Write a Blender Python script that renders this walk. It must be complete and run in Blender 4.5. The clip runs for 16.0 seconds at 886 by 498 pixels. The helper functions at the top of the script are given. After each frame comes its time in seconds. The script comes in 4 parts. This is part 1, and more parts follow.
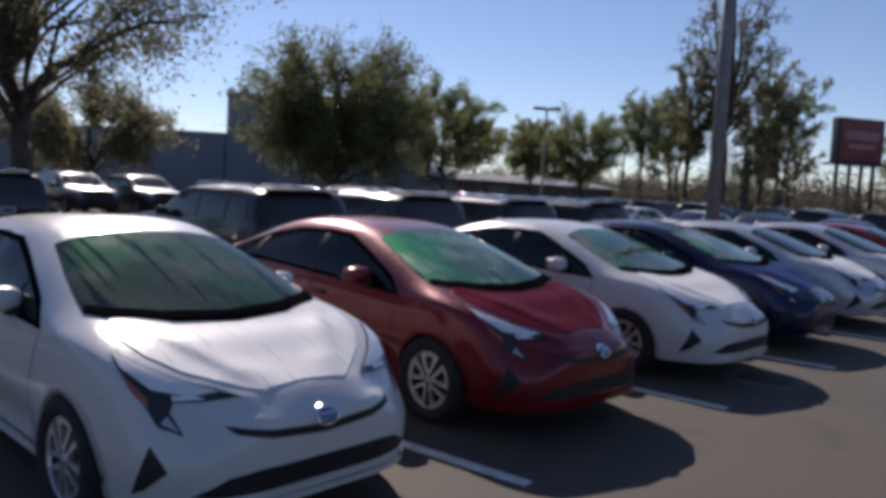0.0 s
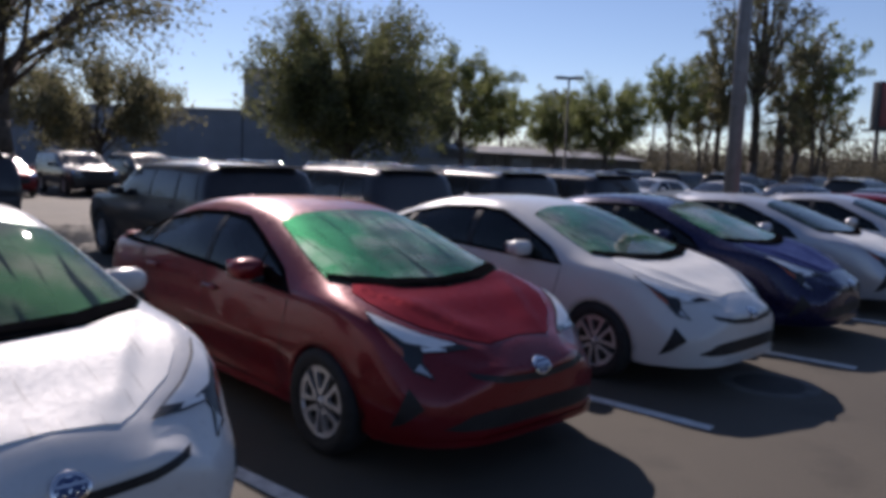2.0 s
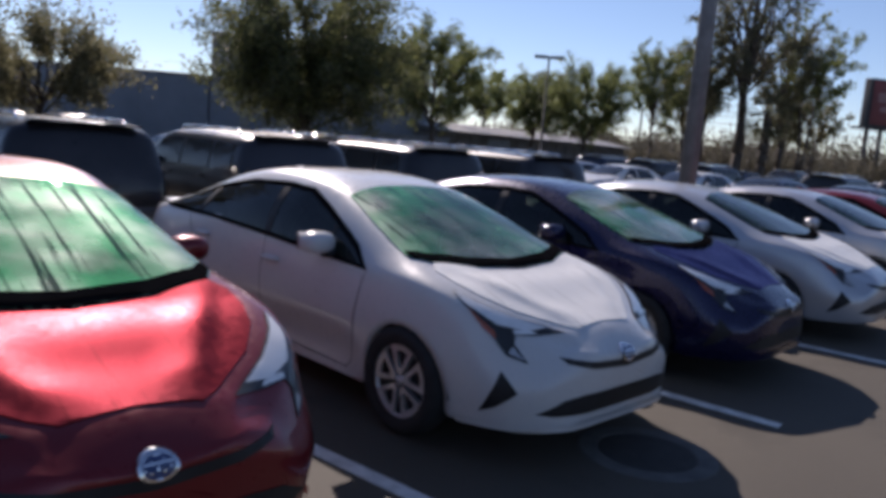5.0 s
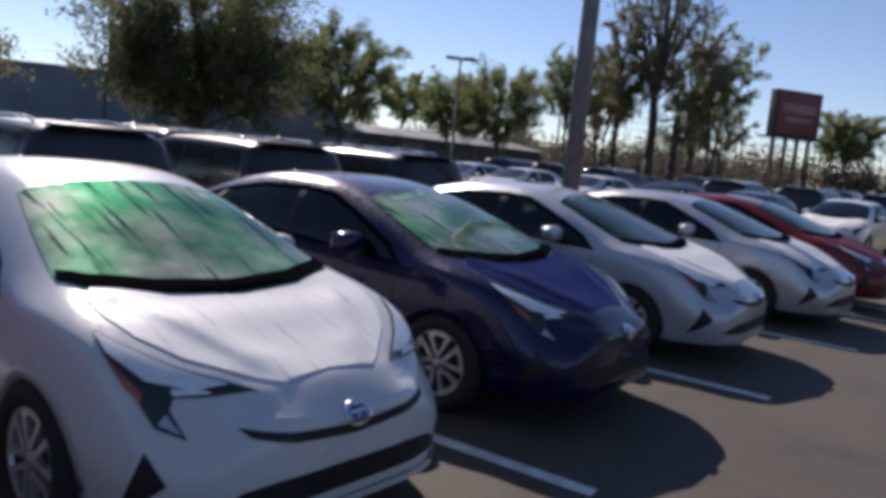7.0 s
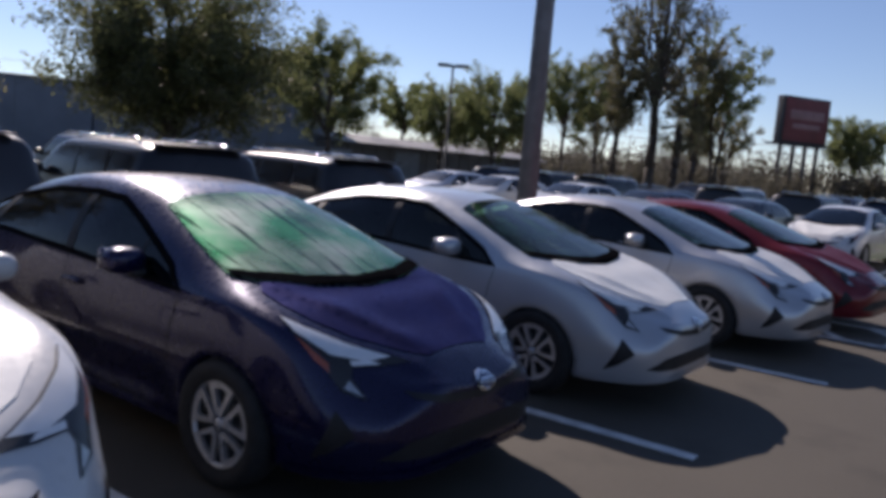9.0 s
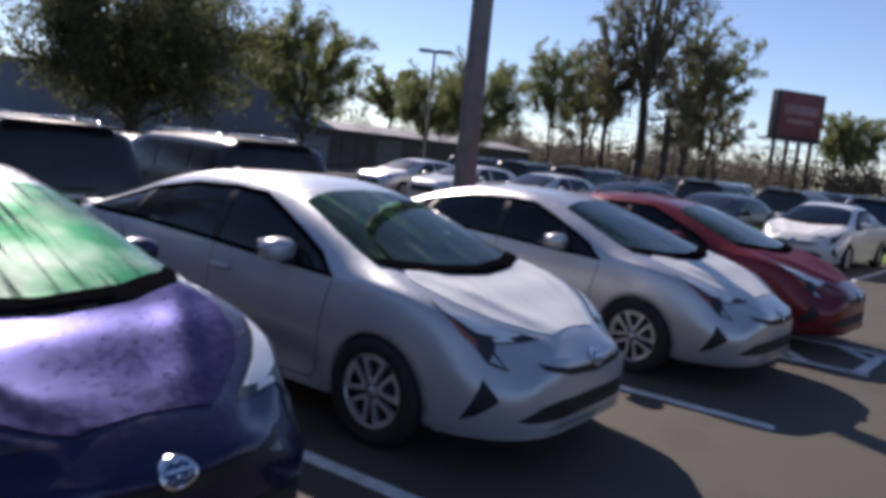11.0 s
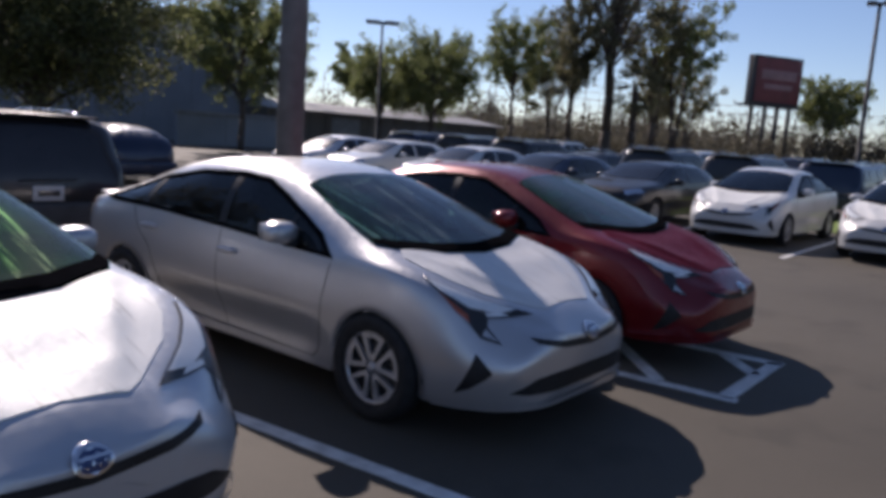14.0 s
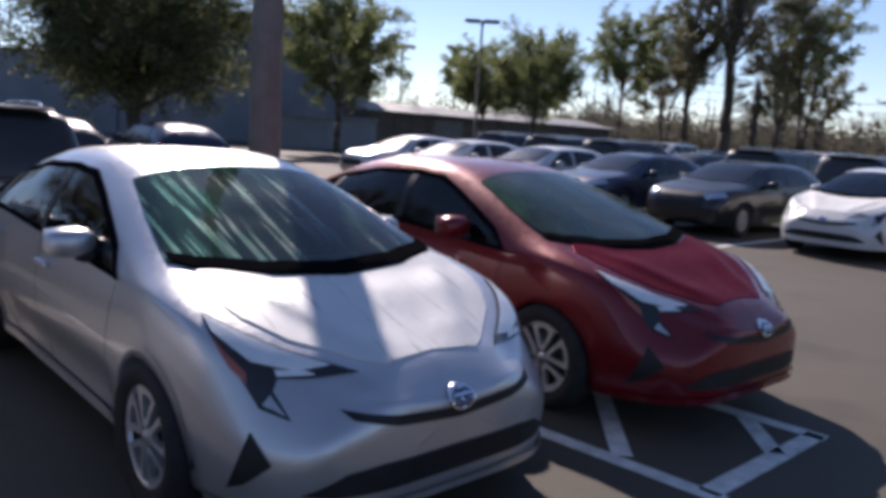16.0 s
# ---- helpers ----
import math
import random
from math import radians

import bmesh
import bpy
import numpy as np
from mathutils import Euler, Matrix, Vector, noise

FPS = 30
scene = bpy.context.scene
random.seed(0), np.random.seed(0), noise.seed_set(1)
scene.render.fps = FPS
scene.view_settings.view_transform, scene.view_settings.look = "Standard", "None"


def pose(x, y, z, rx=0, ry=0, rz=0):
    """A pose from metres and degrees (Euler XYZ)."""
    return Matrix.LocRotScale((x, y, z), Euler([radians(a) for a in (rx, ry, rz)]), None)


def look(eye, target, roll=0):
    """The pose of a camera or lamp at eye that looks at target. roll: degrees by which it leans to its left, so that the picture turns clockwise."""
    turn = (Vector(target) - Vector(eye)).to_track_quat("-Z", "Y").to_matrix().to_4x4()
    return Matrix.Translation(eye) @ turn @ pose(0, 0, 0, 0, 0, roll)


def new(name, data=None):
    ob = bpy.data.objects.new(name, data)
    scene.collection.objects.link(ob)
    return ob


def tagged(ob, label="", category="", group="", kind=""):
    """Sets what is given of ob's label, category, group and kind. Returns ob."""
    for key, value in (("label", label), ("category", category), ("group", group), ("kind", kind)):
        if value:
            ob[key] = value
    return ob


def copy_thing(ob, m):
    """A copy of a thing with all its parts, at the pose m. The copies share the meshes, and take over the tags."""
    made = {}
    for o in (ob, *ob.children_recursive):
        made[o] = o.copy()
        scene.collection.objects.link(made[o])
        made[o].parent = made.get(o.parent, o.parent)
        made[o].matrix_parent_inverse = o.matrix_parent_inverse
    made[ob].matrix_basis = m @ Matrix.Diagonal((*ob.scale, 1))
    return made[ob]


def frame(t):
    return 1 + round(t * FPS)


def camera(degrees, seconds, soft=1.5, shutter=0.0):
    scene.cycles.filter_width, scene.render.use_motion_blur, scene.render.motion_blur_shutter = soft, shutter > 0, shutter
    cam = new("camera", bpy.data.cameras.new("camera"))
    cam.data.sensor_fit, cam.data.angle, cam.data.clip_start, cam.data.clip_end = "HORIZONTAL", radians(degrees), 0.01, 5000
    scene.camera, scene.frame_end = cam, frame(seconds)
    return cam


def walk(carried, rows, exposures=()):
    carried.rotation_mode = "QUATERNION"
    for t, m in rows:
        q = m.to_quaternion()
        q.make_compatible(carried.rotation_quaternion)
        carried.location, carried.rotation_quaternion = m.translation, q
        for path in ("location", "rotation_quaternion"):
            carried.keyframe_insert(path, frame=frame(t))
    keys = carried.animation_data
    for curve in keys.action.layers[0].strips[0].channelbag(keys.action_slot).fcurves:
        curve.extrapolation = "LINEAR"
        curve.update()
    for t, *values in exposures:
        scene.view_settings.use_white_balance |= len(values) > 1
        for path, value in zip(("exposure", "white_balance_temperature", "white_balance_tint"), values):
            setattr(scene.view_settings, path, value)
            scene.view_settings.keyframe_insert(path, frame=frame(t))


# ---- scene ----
cam = camera(59.3, 16.0, soft=4.3, shutter=0.35)
PATH = [
    (0, (-3.635, -2.865, 1.727), (-2.229, -1.451, 1.571), 3.0),
    (0.5, (-3.326, -2.791, 1.721), (-1.969, -1.341, 1.483), 2.9),
    (1, (-3.001, -2.651, 1.736), (-1.607, -1.242, 1.465), 2.8),
    (1.5, (-2.561, -2.605, 1.712), (-1.164, -1.194, 1.472), 1.8),
    (2, (-2.187, -2.539, 1.735), (-0.843, -1.075, 1.511), 2.1),
    (2.5, (-1.855, -2.408, 1.753), (-0.367, -1.08, 1.614), 2.6),
    (3, (-1.433, -2.361, 1.719), (-0.003, -0.971, 1.564), 2.3),
    (3.2, (-1.284, -2.337, 1.739), (0.051, -0.861, 1.545), 2.2),
    (5.3, (0.423, -1.982, 1.684), (1.79, -0.549, 1.406), 4.8),
    (5.5, (0.582, -1.973, 1.687), (1.968, -0.559, 1.402), 3.7),
    (6, (1.013, -1.973, 1.676), (2.304, -0.468, 1.416), 3.4),
    (6.5, (1.401, -1.916, 1.652), (2.719, -0.441, 1.36), 4.1),
    (7, (1.818, -1.85, 1.669), (3.314, -0.546, 1.422), 5.4),
    (7.5, (2.235, -1.896, 1.673), (3.704, -0.553, 1.483), 5.0),
    (8, (2.651, -1.832, 1.657), (4.123, -0.496, 1.44), 5.8),
    (8.5, (3.042, -1.784, 1.662), (4.547, -0.489, 1.417), 5.6),
    (8.7, (3.236, -1.801, 1.656), (4.72, -0.478, 1.435), 4.6),
    (10.8, (5.087, -1.615, 1.645), (6.554, -0.283, 1.374), 6.5),
    (11, (5.26, -1.581, 1.675), (6.747, -0.265, 1.43), 5.8),
    (11.5, (5.723, -1.563, 1.658), (7.194, -0.222, 1.463), 5.3),
    (12, (6.135, -1.602, 1.683), (7.529, -0.187, 1.449), 5.5),
    (12.5, (6.648, -1.572, 1.69), (8.204, -0.337, 1.459), 6.8),
    (13, (7.146, -1.658, 1.673), (8.747, -0.479, 1.459), 5.5),
    (13.5, (7.63, -1.677, 1.658), (9.174, -0.441, 1.361), 5.6),
    (14, (8.108, -1.667, 1.683), (9.609, -0.378, 1.387), 3.9),
    (14.5, (8.615, -1.737, 1.667), (10.016, -0.348, 1.335), 4.4),
    (15, (9.128, -1.664, 1.646), (10.49, -0.228, 1.362), 3.1),
    (15.5, (9.599, -1.616, 1.633), (11.0, -0.218, 1.342), 3.2),
    (16, (10.095, -1.602, 1.627), (11.376, -0.097, 1.322), 3.6),
]
walk(cam, [(t, look(eye, target, roll)) for t, eye, target, roll in PATH], exposures=[(0.0, 0.0, 6600, 23), (3.0, 0.0, 6600, 23), (6.0, 0.2, 6600, 23), (8.5, 0.0, 6600, 23), (11.0, 0.32, 6600, 23), (13.0, 0.0, 6600, 23), (14.5, 0.15, 6600, 23), (15.5, 0.38, 6600, 23), (16.0, 0.42, 6600, 23)])

# ---- daylight ----
SUN_TURN, SUN_HEIGHT = 23.4, 34.8          # degrees from +y towards +x, and above the horizon
world = bpy.data.worlds.new("world")
scene.world = world
world.use_nodes = True
sky = world.node_tree.nodes.new("ShaderNodeTexSky")
sky.sky_type, sky.sun_disc = "NISHITA", False
sky.sun_elevation, sky.sun_rotation = radians(SUN_HEIGHT), radians(SUN_TURN)
sky.air_density, sky.dust_density, sky.ozone_density = 0.85, 0.06, 3.6
world.node_tree.links.new(sky.outputs[0], world.node_tree.nodes["Background"].inputs[0])
world.node_tree.nodes["Background"].inputs[1].default_value = 0.10
sun = new("sun", bpy.data.lights.new("sun", "SUN"))
sun.data.energy, sun.data.angle, sun.data.color = 5.0, radians(0.55), (1.0, 0.94, 0.85)
_sx = math.sin(radians(SUN_TURN)) * math.cos(radians(SUN_HEIGHT))
_sy = math.cos(radians(SUN_TURN)) * math.cos(radians(SUN_HEIGHT))
_sz = math.sin(radians(SUN_HEIGHT))
sun.matrix_world = look((_sx * 50, _sy * 50, _sz * 50), (0, 0, 0))


# ---- materials ----
def material(name):
    m = bpy.data.materials.new(name)
    m.use_nodes = True
    return m, m.node_tree, m.node_tree.nodes["Principled BSDF"]


def put(tree, kind, **values):
    n = tree.nodes.new(kind)
    for key, value in values.items():
        n.inputs[key.replace("_", " ")].default_value = value
    return n


def noise_ramp(tree, scale, stops, detail=4.0, vector=None):
    """A noise of that scale through a colour ramp of (place, colour) stops."""
    n = put(tree, "ShaderNodeTexNoise", Scale=scale, Detail=detail)
    if vector:
        tree.links.new(vector, n.inputs["Vector"])
    r = tree.nodes.new("ShaderNodeValToRGB")
    while len(r.color_ramp.elements) < len(stops):
        r.color_ramp.elements.new(0.5)
    for e, (place, colour) in zip(r.color_ramp.elements, stops):
        e.position = place
        e.color = (*colour, 1) if isinstance(colour, tuple) else (colour, colour, colour, 1)
    tree.links.new(n.outputs["Fac"], r.inputs["Fac"])
    return r.outputs["Color"]


def object_coords(tree):
    return tree.nodes.new("ShaderNodeTexCoord").outputs["Object"]


def bump(tree, shader, height, strength, distance=0.01):
    b = put(tree, "ShaderNodeBump", Strength=strength, Distance=distance)
    tree.links.new(height, b.inputs["Height"])
    tree.links.new(b.outputs["Normal"], shader.inputs["Normal"])


def plain(name, colour, rough=0.5, metal=0.0, vary=0.25, scale=6.0, relief=0.0, coat=0.0):
    """A surface of one colour with two scales of wear and a little relief."""
    m, tree, p = material(name)
    co = object_coords(tree)
    low, high = (tuple(c * (1 - vary) for c in colour), tuple(min(1, c * (1 + vary)) for c in colour))
    big = noise_ramp(tree, scale, [(0.3, low), (0.7, high)], 5, co)
    tree.links.new(big, p.inputs["Base Color"])
    fine = noise_ramp(tree, scale * 14, [(0.25, max(0.02, rough - 0.12)), (0.75, min(1, rough + 0.12))], 3, co)
    tree.links.new(fine, p.inputs["Roughness"])
    p.inputs["Metallic"].default_value = metal
    p.inputs["Coat Weight"].default_value = coat
    p.inputs["Coat Roughness"].default_value = 0.04
    if relief:
        bump(tree, p, fine, relief)
    return m


def paint(name, colour, metal=0.0, rough=0.4, dewy=False, shine=0.25):
    """Clear-coated car paint with a film of dust; dewy: fine drops on it."""
    m, tree, p = material(name)
    co = object_coords(tree)
    dust = noise_ramp(tree, 2.2, [(0.42, tuple(colour)), (0.8, tuple(c * 0.9 + 0.012 for c in colour))], 6, co)
    tree.links.new(dust, p.inputs["Base Color"])
    p.inputs["Metallic"].default_value = metal
    grain = noise_ramp(tree, 30, [(0.3, rough - 0.08), (0.7, rough + 0.08)], 4, co)
    tree.links.new(grain, p.inputs["Roughness"])
    p.inputs["Coat Weight"].default_value = (0.03 if metal > 0.6 else 0.08) if dewy else 0.65
    p.inputs["Specular IOR Level"].default_value = shine
    if metal > 0.6:
        p.inputs["Specular Tint"].default_value = (*(0.38 + 0.62 * c / max(colour) for c in colour), 1)
    coat = noise_ramp(tree, 3.5, [(0.35, 0.16 if dewy else 0.025), (0.7, 0.4 if dewy else 0.09)], 5, co)
    tree.links.new(coat, p.inputs["Coat Roughness"])
    if dewy:
        runs = tree.nodes.new("ShaderNodeMapping")
        runs.inputs["Scale"].default_value = (24.0, 1.6, 1.6)
        tree.links.new(co, runs.inputs["Vector"])
        trail = noise_ramp(tree, 1.4, [(0.60, 1.0), (0.68, 0.68)], 3, runs.outputs[0])
        mottle = noise_ramp(tree, 130, [(0.35, 0.94), (0.6, 1.0)], 3, co)
        wet = dust
        for fac in (trail, mottle):
            mx = tree.nodes.new("ShaderNodeMix")
            mx.data_type, mx.blend_type = "RGBA", "MULTIPLY"
            mx.inputs["Factor"].default_value = 1.0
            tree.links.new(wet, mx.inputs["A"])
            tree.links.new(fac, mx.inputs["B"])
            wet = mx.outputs["Result"]
        tree.links.new(wet, p.inputs["Base Color"])
        drops = noise_ramp(tree, 160, [(0.45, 0.0), (0.62, 1.0)], 2, co)
        bump(tree, p, drops, 0.10, 0.003)
    return m


def glass(name, tint, dew=0.0, low=(0.24, 0.64, 0.32), high=(0.80, 0.93, 0.78), wide=13.0, gap=(0.36, 0.46)):
    """A thin tinted pane; dew: how much of it is fogged by drops that run down in streaks."""
    m, tree, p = material(name)
    out = tree.nodes["Material Output"]
    clear = tree.nodes.new("ShaderNodeBsdfTransparent")
    clear.inputs["Color"].default_value = (*tint, 1)
    shine = tree.nodes.new("ShaderNodeBsdfGlossy")
    shine.inputs["Roughness"].default_value = 0.015
    facing = put(tree, "ShaderNodeLayerWeight", Blend=0.5)
    steep = tree.nodes.new("ShaderNodeMath")
    steep.operation, steep.inputs[1].default_value = "POWER", 5.0
    tree.links.new(facing.outputs["Facing"], steep.inputs[0])
    gloss = tree.nodes.new("ShaderNodeMath")
    gloss.operation, gloss.inputs[1].default_value, gloss.inputs[2].default_value = "MULTIPLY_ADD", 0.94, 0.05
    tree.links.new(steep.outputs[0], gloss.inputs[0])
    mix = tree.nodes.new("ShaderNodeMixShader")
    tree.links.new(gloss.outputs[0], mix.inputs[0])
    body = clear.outputs[0]
    if dew:
        own = tree.nodes.new("ShaderNodeObjectInfo")
        far = tree.nodes.new("ShaderNodeVectorMath")
        far.operation = "MULTIPLY_ADD"
        far.inputs[1].default_value = (37.0, 19.0, 11.0)
        tree.links.new(own.outputs["Random"], far.inputs[0])
        tree.links.new(object_coords(tree), far.inputs[2])
        map_ = tree.nodes.new("ShaderNodeMapping")
        map_.inputs["Scale"].default_value = (wide, 0.8, 0.8)
        tree.links.new(far.outputs[0], map_.inputs["Vector"])
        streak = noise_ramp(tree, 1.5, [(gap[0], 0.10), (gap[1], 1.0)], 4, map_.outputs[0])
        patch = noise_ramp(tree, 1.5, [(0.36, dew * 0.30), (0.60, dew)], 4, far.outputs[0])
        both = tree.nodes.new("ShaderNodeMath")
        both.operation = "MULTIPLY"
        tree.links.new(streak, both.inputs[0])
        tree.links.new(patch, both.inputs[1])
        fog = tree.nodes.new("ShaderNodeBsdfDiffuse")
        # The drops' green-to-white tone holds the glow of sunlight in the dew.
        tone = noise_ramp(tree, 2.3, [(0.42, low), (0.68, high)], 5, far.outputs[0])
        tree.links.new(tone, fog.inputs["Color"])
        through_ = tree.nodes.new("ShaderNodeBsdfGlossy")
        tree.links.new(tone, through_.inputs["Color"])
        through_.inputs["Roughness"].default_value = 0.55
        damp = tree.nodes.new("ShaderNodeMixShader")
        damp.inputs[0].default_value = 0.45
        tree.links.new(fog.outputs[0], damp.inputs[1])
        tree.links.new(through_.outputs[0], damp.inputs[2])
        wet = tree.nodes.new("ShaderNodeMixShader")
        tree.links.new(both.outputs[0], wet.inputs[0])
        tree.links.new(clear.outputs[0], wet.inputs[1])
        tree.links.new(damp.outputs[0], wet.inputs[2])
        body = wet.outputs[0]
    tree.links.new(body, mix.inputs[1])
    tree.links.new(shine.outputs[0], mix.inputs[2])
    tree.links.new(mix.outputs[0], out.inputs["Surface"])
    return m


def foliage(name, dark, light):
    """Leaves: each its own shade, lit through from behind."""
    m, tree, p = material(name)
    geo = tree.nodes.new("ShaderNodeNewGeometry")
    r = tree.nodes.new("ShaderNodeValToRGB")
    r.color_ramp.elements[0].color, r.color_ramp.elements[1].color = (*dark, 1), (*light, 1)
    tree.links.new(geo.outputs["Random Per Island"], r.inputs["Fac"])
    tree.links.new(r.outputs[0], p.inputs["Base Color"])
    p.inputs["Roughness"].default_value = 0.55
    t = tree.nodes.new("ShaderNodeBsdfTranslucent")
    tree.links.new(r.outputs[0], t.inputs["Color"])
    mix = tree.nodes.new("ShaderNodeMixShader")
    mix.inputs[0].default_value = 0.62
    tree.links.new(p.outputs[0], mix.inputs[1])
    tree.links.new(t.outputs[0], mix.inputs[2])
    tree.links.new(mix.outputs[0], tree.nodes["Material Output"].inputs["Surface"])
    return m


def asphalt():
    m, tree, p = material("asphalt")
    co = object_coords(tree)
    big = noise_ramp(tree, 0.35, [(0.3, (0.056, 0.048, 0.036)), (0.55, (0.076, 0.065, 0.049)), (0.75, (0.063, 0.054, 0.041))], 8, co)
    grit = noise_ramp(tree, 90, [(0.3, 0.72), (0.7, 1.25)], 3, co)
    stain = noise_ramp(tree, 1.3, [(0.33, 0.72), (0.45, 1.0)], 5, co)
    mul = None
    for fac in (grit, stain):
        mx = tree.nodes.new("ShaderNodeMix")
        mx.data_type, mx.blend_type = "RGBA", "MULTIPLY"
        mx.inputs["Factor"].default_value = 1.0
        tree.links.new(mul or big, mx.inputs["A"])
        tree.links.new(fac, mx.inputs["B"])
        mul = mx.outputs["Result"]
    tree.links.new(mul, p.inputs["Base Color"])
    p.inputs["Roughness"].default_value = 0.82
    bump(tree, p, grit, 0.35, 0.006)
    return m


WHITE = paint("white paint", (0.60, 0.60, 0.59), 0.0, 0.32)
PEARL = paint("pearl paint", (0.50, 0.52, 0.55), 0.5, 0.38)
SILVER = paint("silver paint", (0.56, 0.56, 0.57), 0.7, 0.36)
RED = paint("red paint", (0.175, 0.005, 0.010), 0.3, 0.34)
BLUE = paint("blue paint", (0.007, 0.006, 0.045), 0.45, 0.30)
BLACK = paint("black paint", (0.016, 0.016, 0.019), 0.2, 0.35)
NAVY = paint("navy paint", (0.02, 0.03, 0.06), 0.4, 0.35)
GREY = paint("grey paint", (0.035, 0.035, 0.04), 0.5, 0.4)
# Dewy hood paints; white, pearl and silver also carry the hood's sunlight in their colour.
DEWY_SUNLIT = {m.name: paint("dewy " + m.name, c, k, r, True, 0.12 if k > 0.6 else 0.25) for m, c, k, r in (
    (WHITE, (0.80, 0.80, 0.77), 0.0, 0.52), (PEARL, (0.76, 0.77, 0.75), 0.1, 0.52), (SILVER, (0.66, 0.66, 0.65), 0.2, 0.50),
    (RED, (0.15, 0.014, 0.022), 0.65, 0.38), (BLUE, (0.018, 0.018, 0.055), 0.65, 0.34), (BLACK, (0.012, 0.012, 0.014), 0.2, 0.4),
    (NAVY, (0.02, 0.03, 0.06), 0.4, 0.4), (GREY, (0.09, 0.09, 0.10), 0.5, 0.45))}
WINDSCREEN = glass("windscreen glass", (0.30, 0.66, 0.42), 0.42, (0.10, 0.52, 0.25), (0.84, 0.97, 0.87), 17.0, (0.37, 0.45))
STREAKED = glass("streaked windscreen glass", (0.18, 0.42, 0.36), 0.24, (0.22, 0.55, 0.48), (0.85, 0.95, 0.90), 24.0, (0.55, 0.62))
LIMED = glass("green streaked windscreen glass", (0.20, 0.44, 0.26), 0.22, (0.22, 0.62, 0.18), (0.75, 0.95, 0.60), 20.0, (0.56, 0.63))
CLEARER = glass("cleaner windscreen glass", (0.30, 0.52, 0.38), dew=0.06)
DARK_GLASS = glass("tinted side glass", (0.10, 0.12, 0.11))
CLEAR_GLASS = glass("clear lens", (0.96, 0.97, 0.97))
SEAL = plain("matt black window border", (0.007, 0.007, 0.008), 0.7, 0, 0.2, 12)
SEAL.node_tree.nodes["Principled BSDF"].inputs["Specular IOR Level"].default_value = 0.0
RUBBER = plain("tyre rubber", (0.020, 0.020, 0.021), 0.8, 0, 0.3, 20, 0.2)
TRIM = plain("black plastic trim", (0.016, 0.016, 0.018), 0.55, 0, 0.3, 12)
for dull in (RUBBER, TRIM):
    dull.node_tree.nodes["Principled BSDF"].inputs["Specular IOR Level"].default_value = 0.4
ALLOY = plain("silver wheel cover", (0.55, 0.55, 0.56), 0.32, 0.6, 0.15, 20)
CHROME = plain("chrome", (0.8, 0.8, 0.82), 0.12, 1.0, 0.05, 20)
# White base colour stands in for sun and sky mirrored in the lamp's chrome.
LAMP_SHINE = plain("lamp reflector with painted shine", (0.86, 0.86, 0.86), 0.40, 0.0, 0.06, 25, 0, 0.3)
EMBLEM = plain("blue emblem enamel", (0.012, 0.04, 0.14), 0.35, 0.0, 0.1, 20, 0, 0.2)
AMBER = plain("amber reflector", (0.42, 0.08, 0.03), 0.25, 0.0, 0.2, 40, 0, 1.0)
TAIL = plain("red tail lamp lens", (0.30, 0.01, 0.012), 0.2, 0.0, 0.2, 30, 0, 1.0)
CABIN = plain("dark cabin plastic", (0.09, 0.095, 0.09), 0.6, 0, 0.3, 15)
CLOTH = plain("grey seat cloth", (0.13, 0.13, 0.132), 0.85, 0, 0.3, 30)
PRIVACY = plain("dark privacy glass", (0.012, 0.013, 0.016), 0.16, 0, 0.2, 3, 0, 0.0)
PLATE = plain("white plate", (0.45, 0.45, 0.45), 0.4, 0, 0.05, 20)
ASPHALT = asphalt()
LINE = plain("worn white line paint", (0.62, 0.62, 0.60), 0.65, 0, 0.25, 9, 0.3)
STEEL = plain("grey galvanised steel", (0.19, 0.20, 0.215), 0.6, 0.2, 0.2, 4)
DARK_STEEL = plain("dark painted steel", (0.05, 0.05, 0.052), 0.75, 0.0, 0.3, 4)
BARK = plain("grey brown bark", (0.085, 0.068, 0.055), 0.9, 0, 0.4, 9, 0.5)
OAK = foliage("oak leaves", (0.055, 0.07, 0.03), (0.20, 0.21, 0.09))
SPRING = foliage("young green leaves", (0.09, 0.115, 0.042), (0.25, 0.28, 0.11))
BARE = foliage("sparse olive buds", (0.10, 0.10, 0.05), (0.24, 0.225, 0.13))
PINE = foliage("pine needles", (0.06, 0.066, 0.042), (0.17, 0.172, 0.10))
WOODS = foliage("far woods leaves", (0.045, 0.043, 0.032), (0.11, 0.10, 0.07))
GRASS = foliage("grass blades", (0.06, 0.11, 0.02), (0.15, 0.22, 0.05))
STUCCO = plain("blue-grey wall panels", (0.22, 0.24, 0.27), 0.8, 0, 0.12, 0.5, 0.1)
SHED = plain("brown-grey metal siding", (0.11, 0.10, 0.09), 0.6, 0.1, 0.2, 1.0)
ROOF = plain("pale metal roof", (0.22, 0.215, 0.21), 0.6, 0.1, 0.2, 1.0)
BOARD_RED = plain("dark red board face", (0.17, 0.025, 0.028), 0.5, 0, 0.2, 0.6)
BOARD_PALE = plain("faded pale print", (0.30, 0.15, 0.15), 0.5, 0, 0.2, 0.6)


# ---- mesh helpers ----
def mesh_of(name, bm, mat, smooth=True):
    if not (bm.faces and bm.faces.layers.int.get("laid")):
        bmesh.ops.recalc_face_normals(bm, faces=bm.faces)
    me = bpy.data.meshes.new(name)
    bm.edges.index_update()
    creases = [e.index for e in bm.edges if not e.smooth]
    bm.to_mesh(me)
    bm.free()
    me.materials.append(mat)
    if smooth:
        me.shade_smooth()
        for k in creases:
            me.edges[k].use_edge_sharp = True
    return me


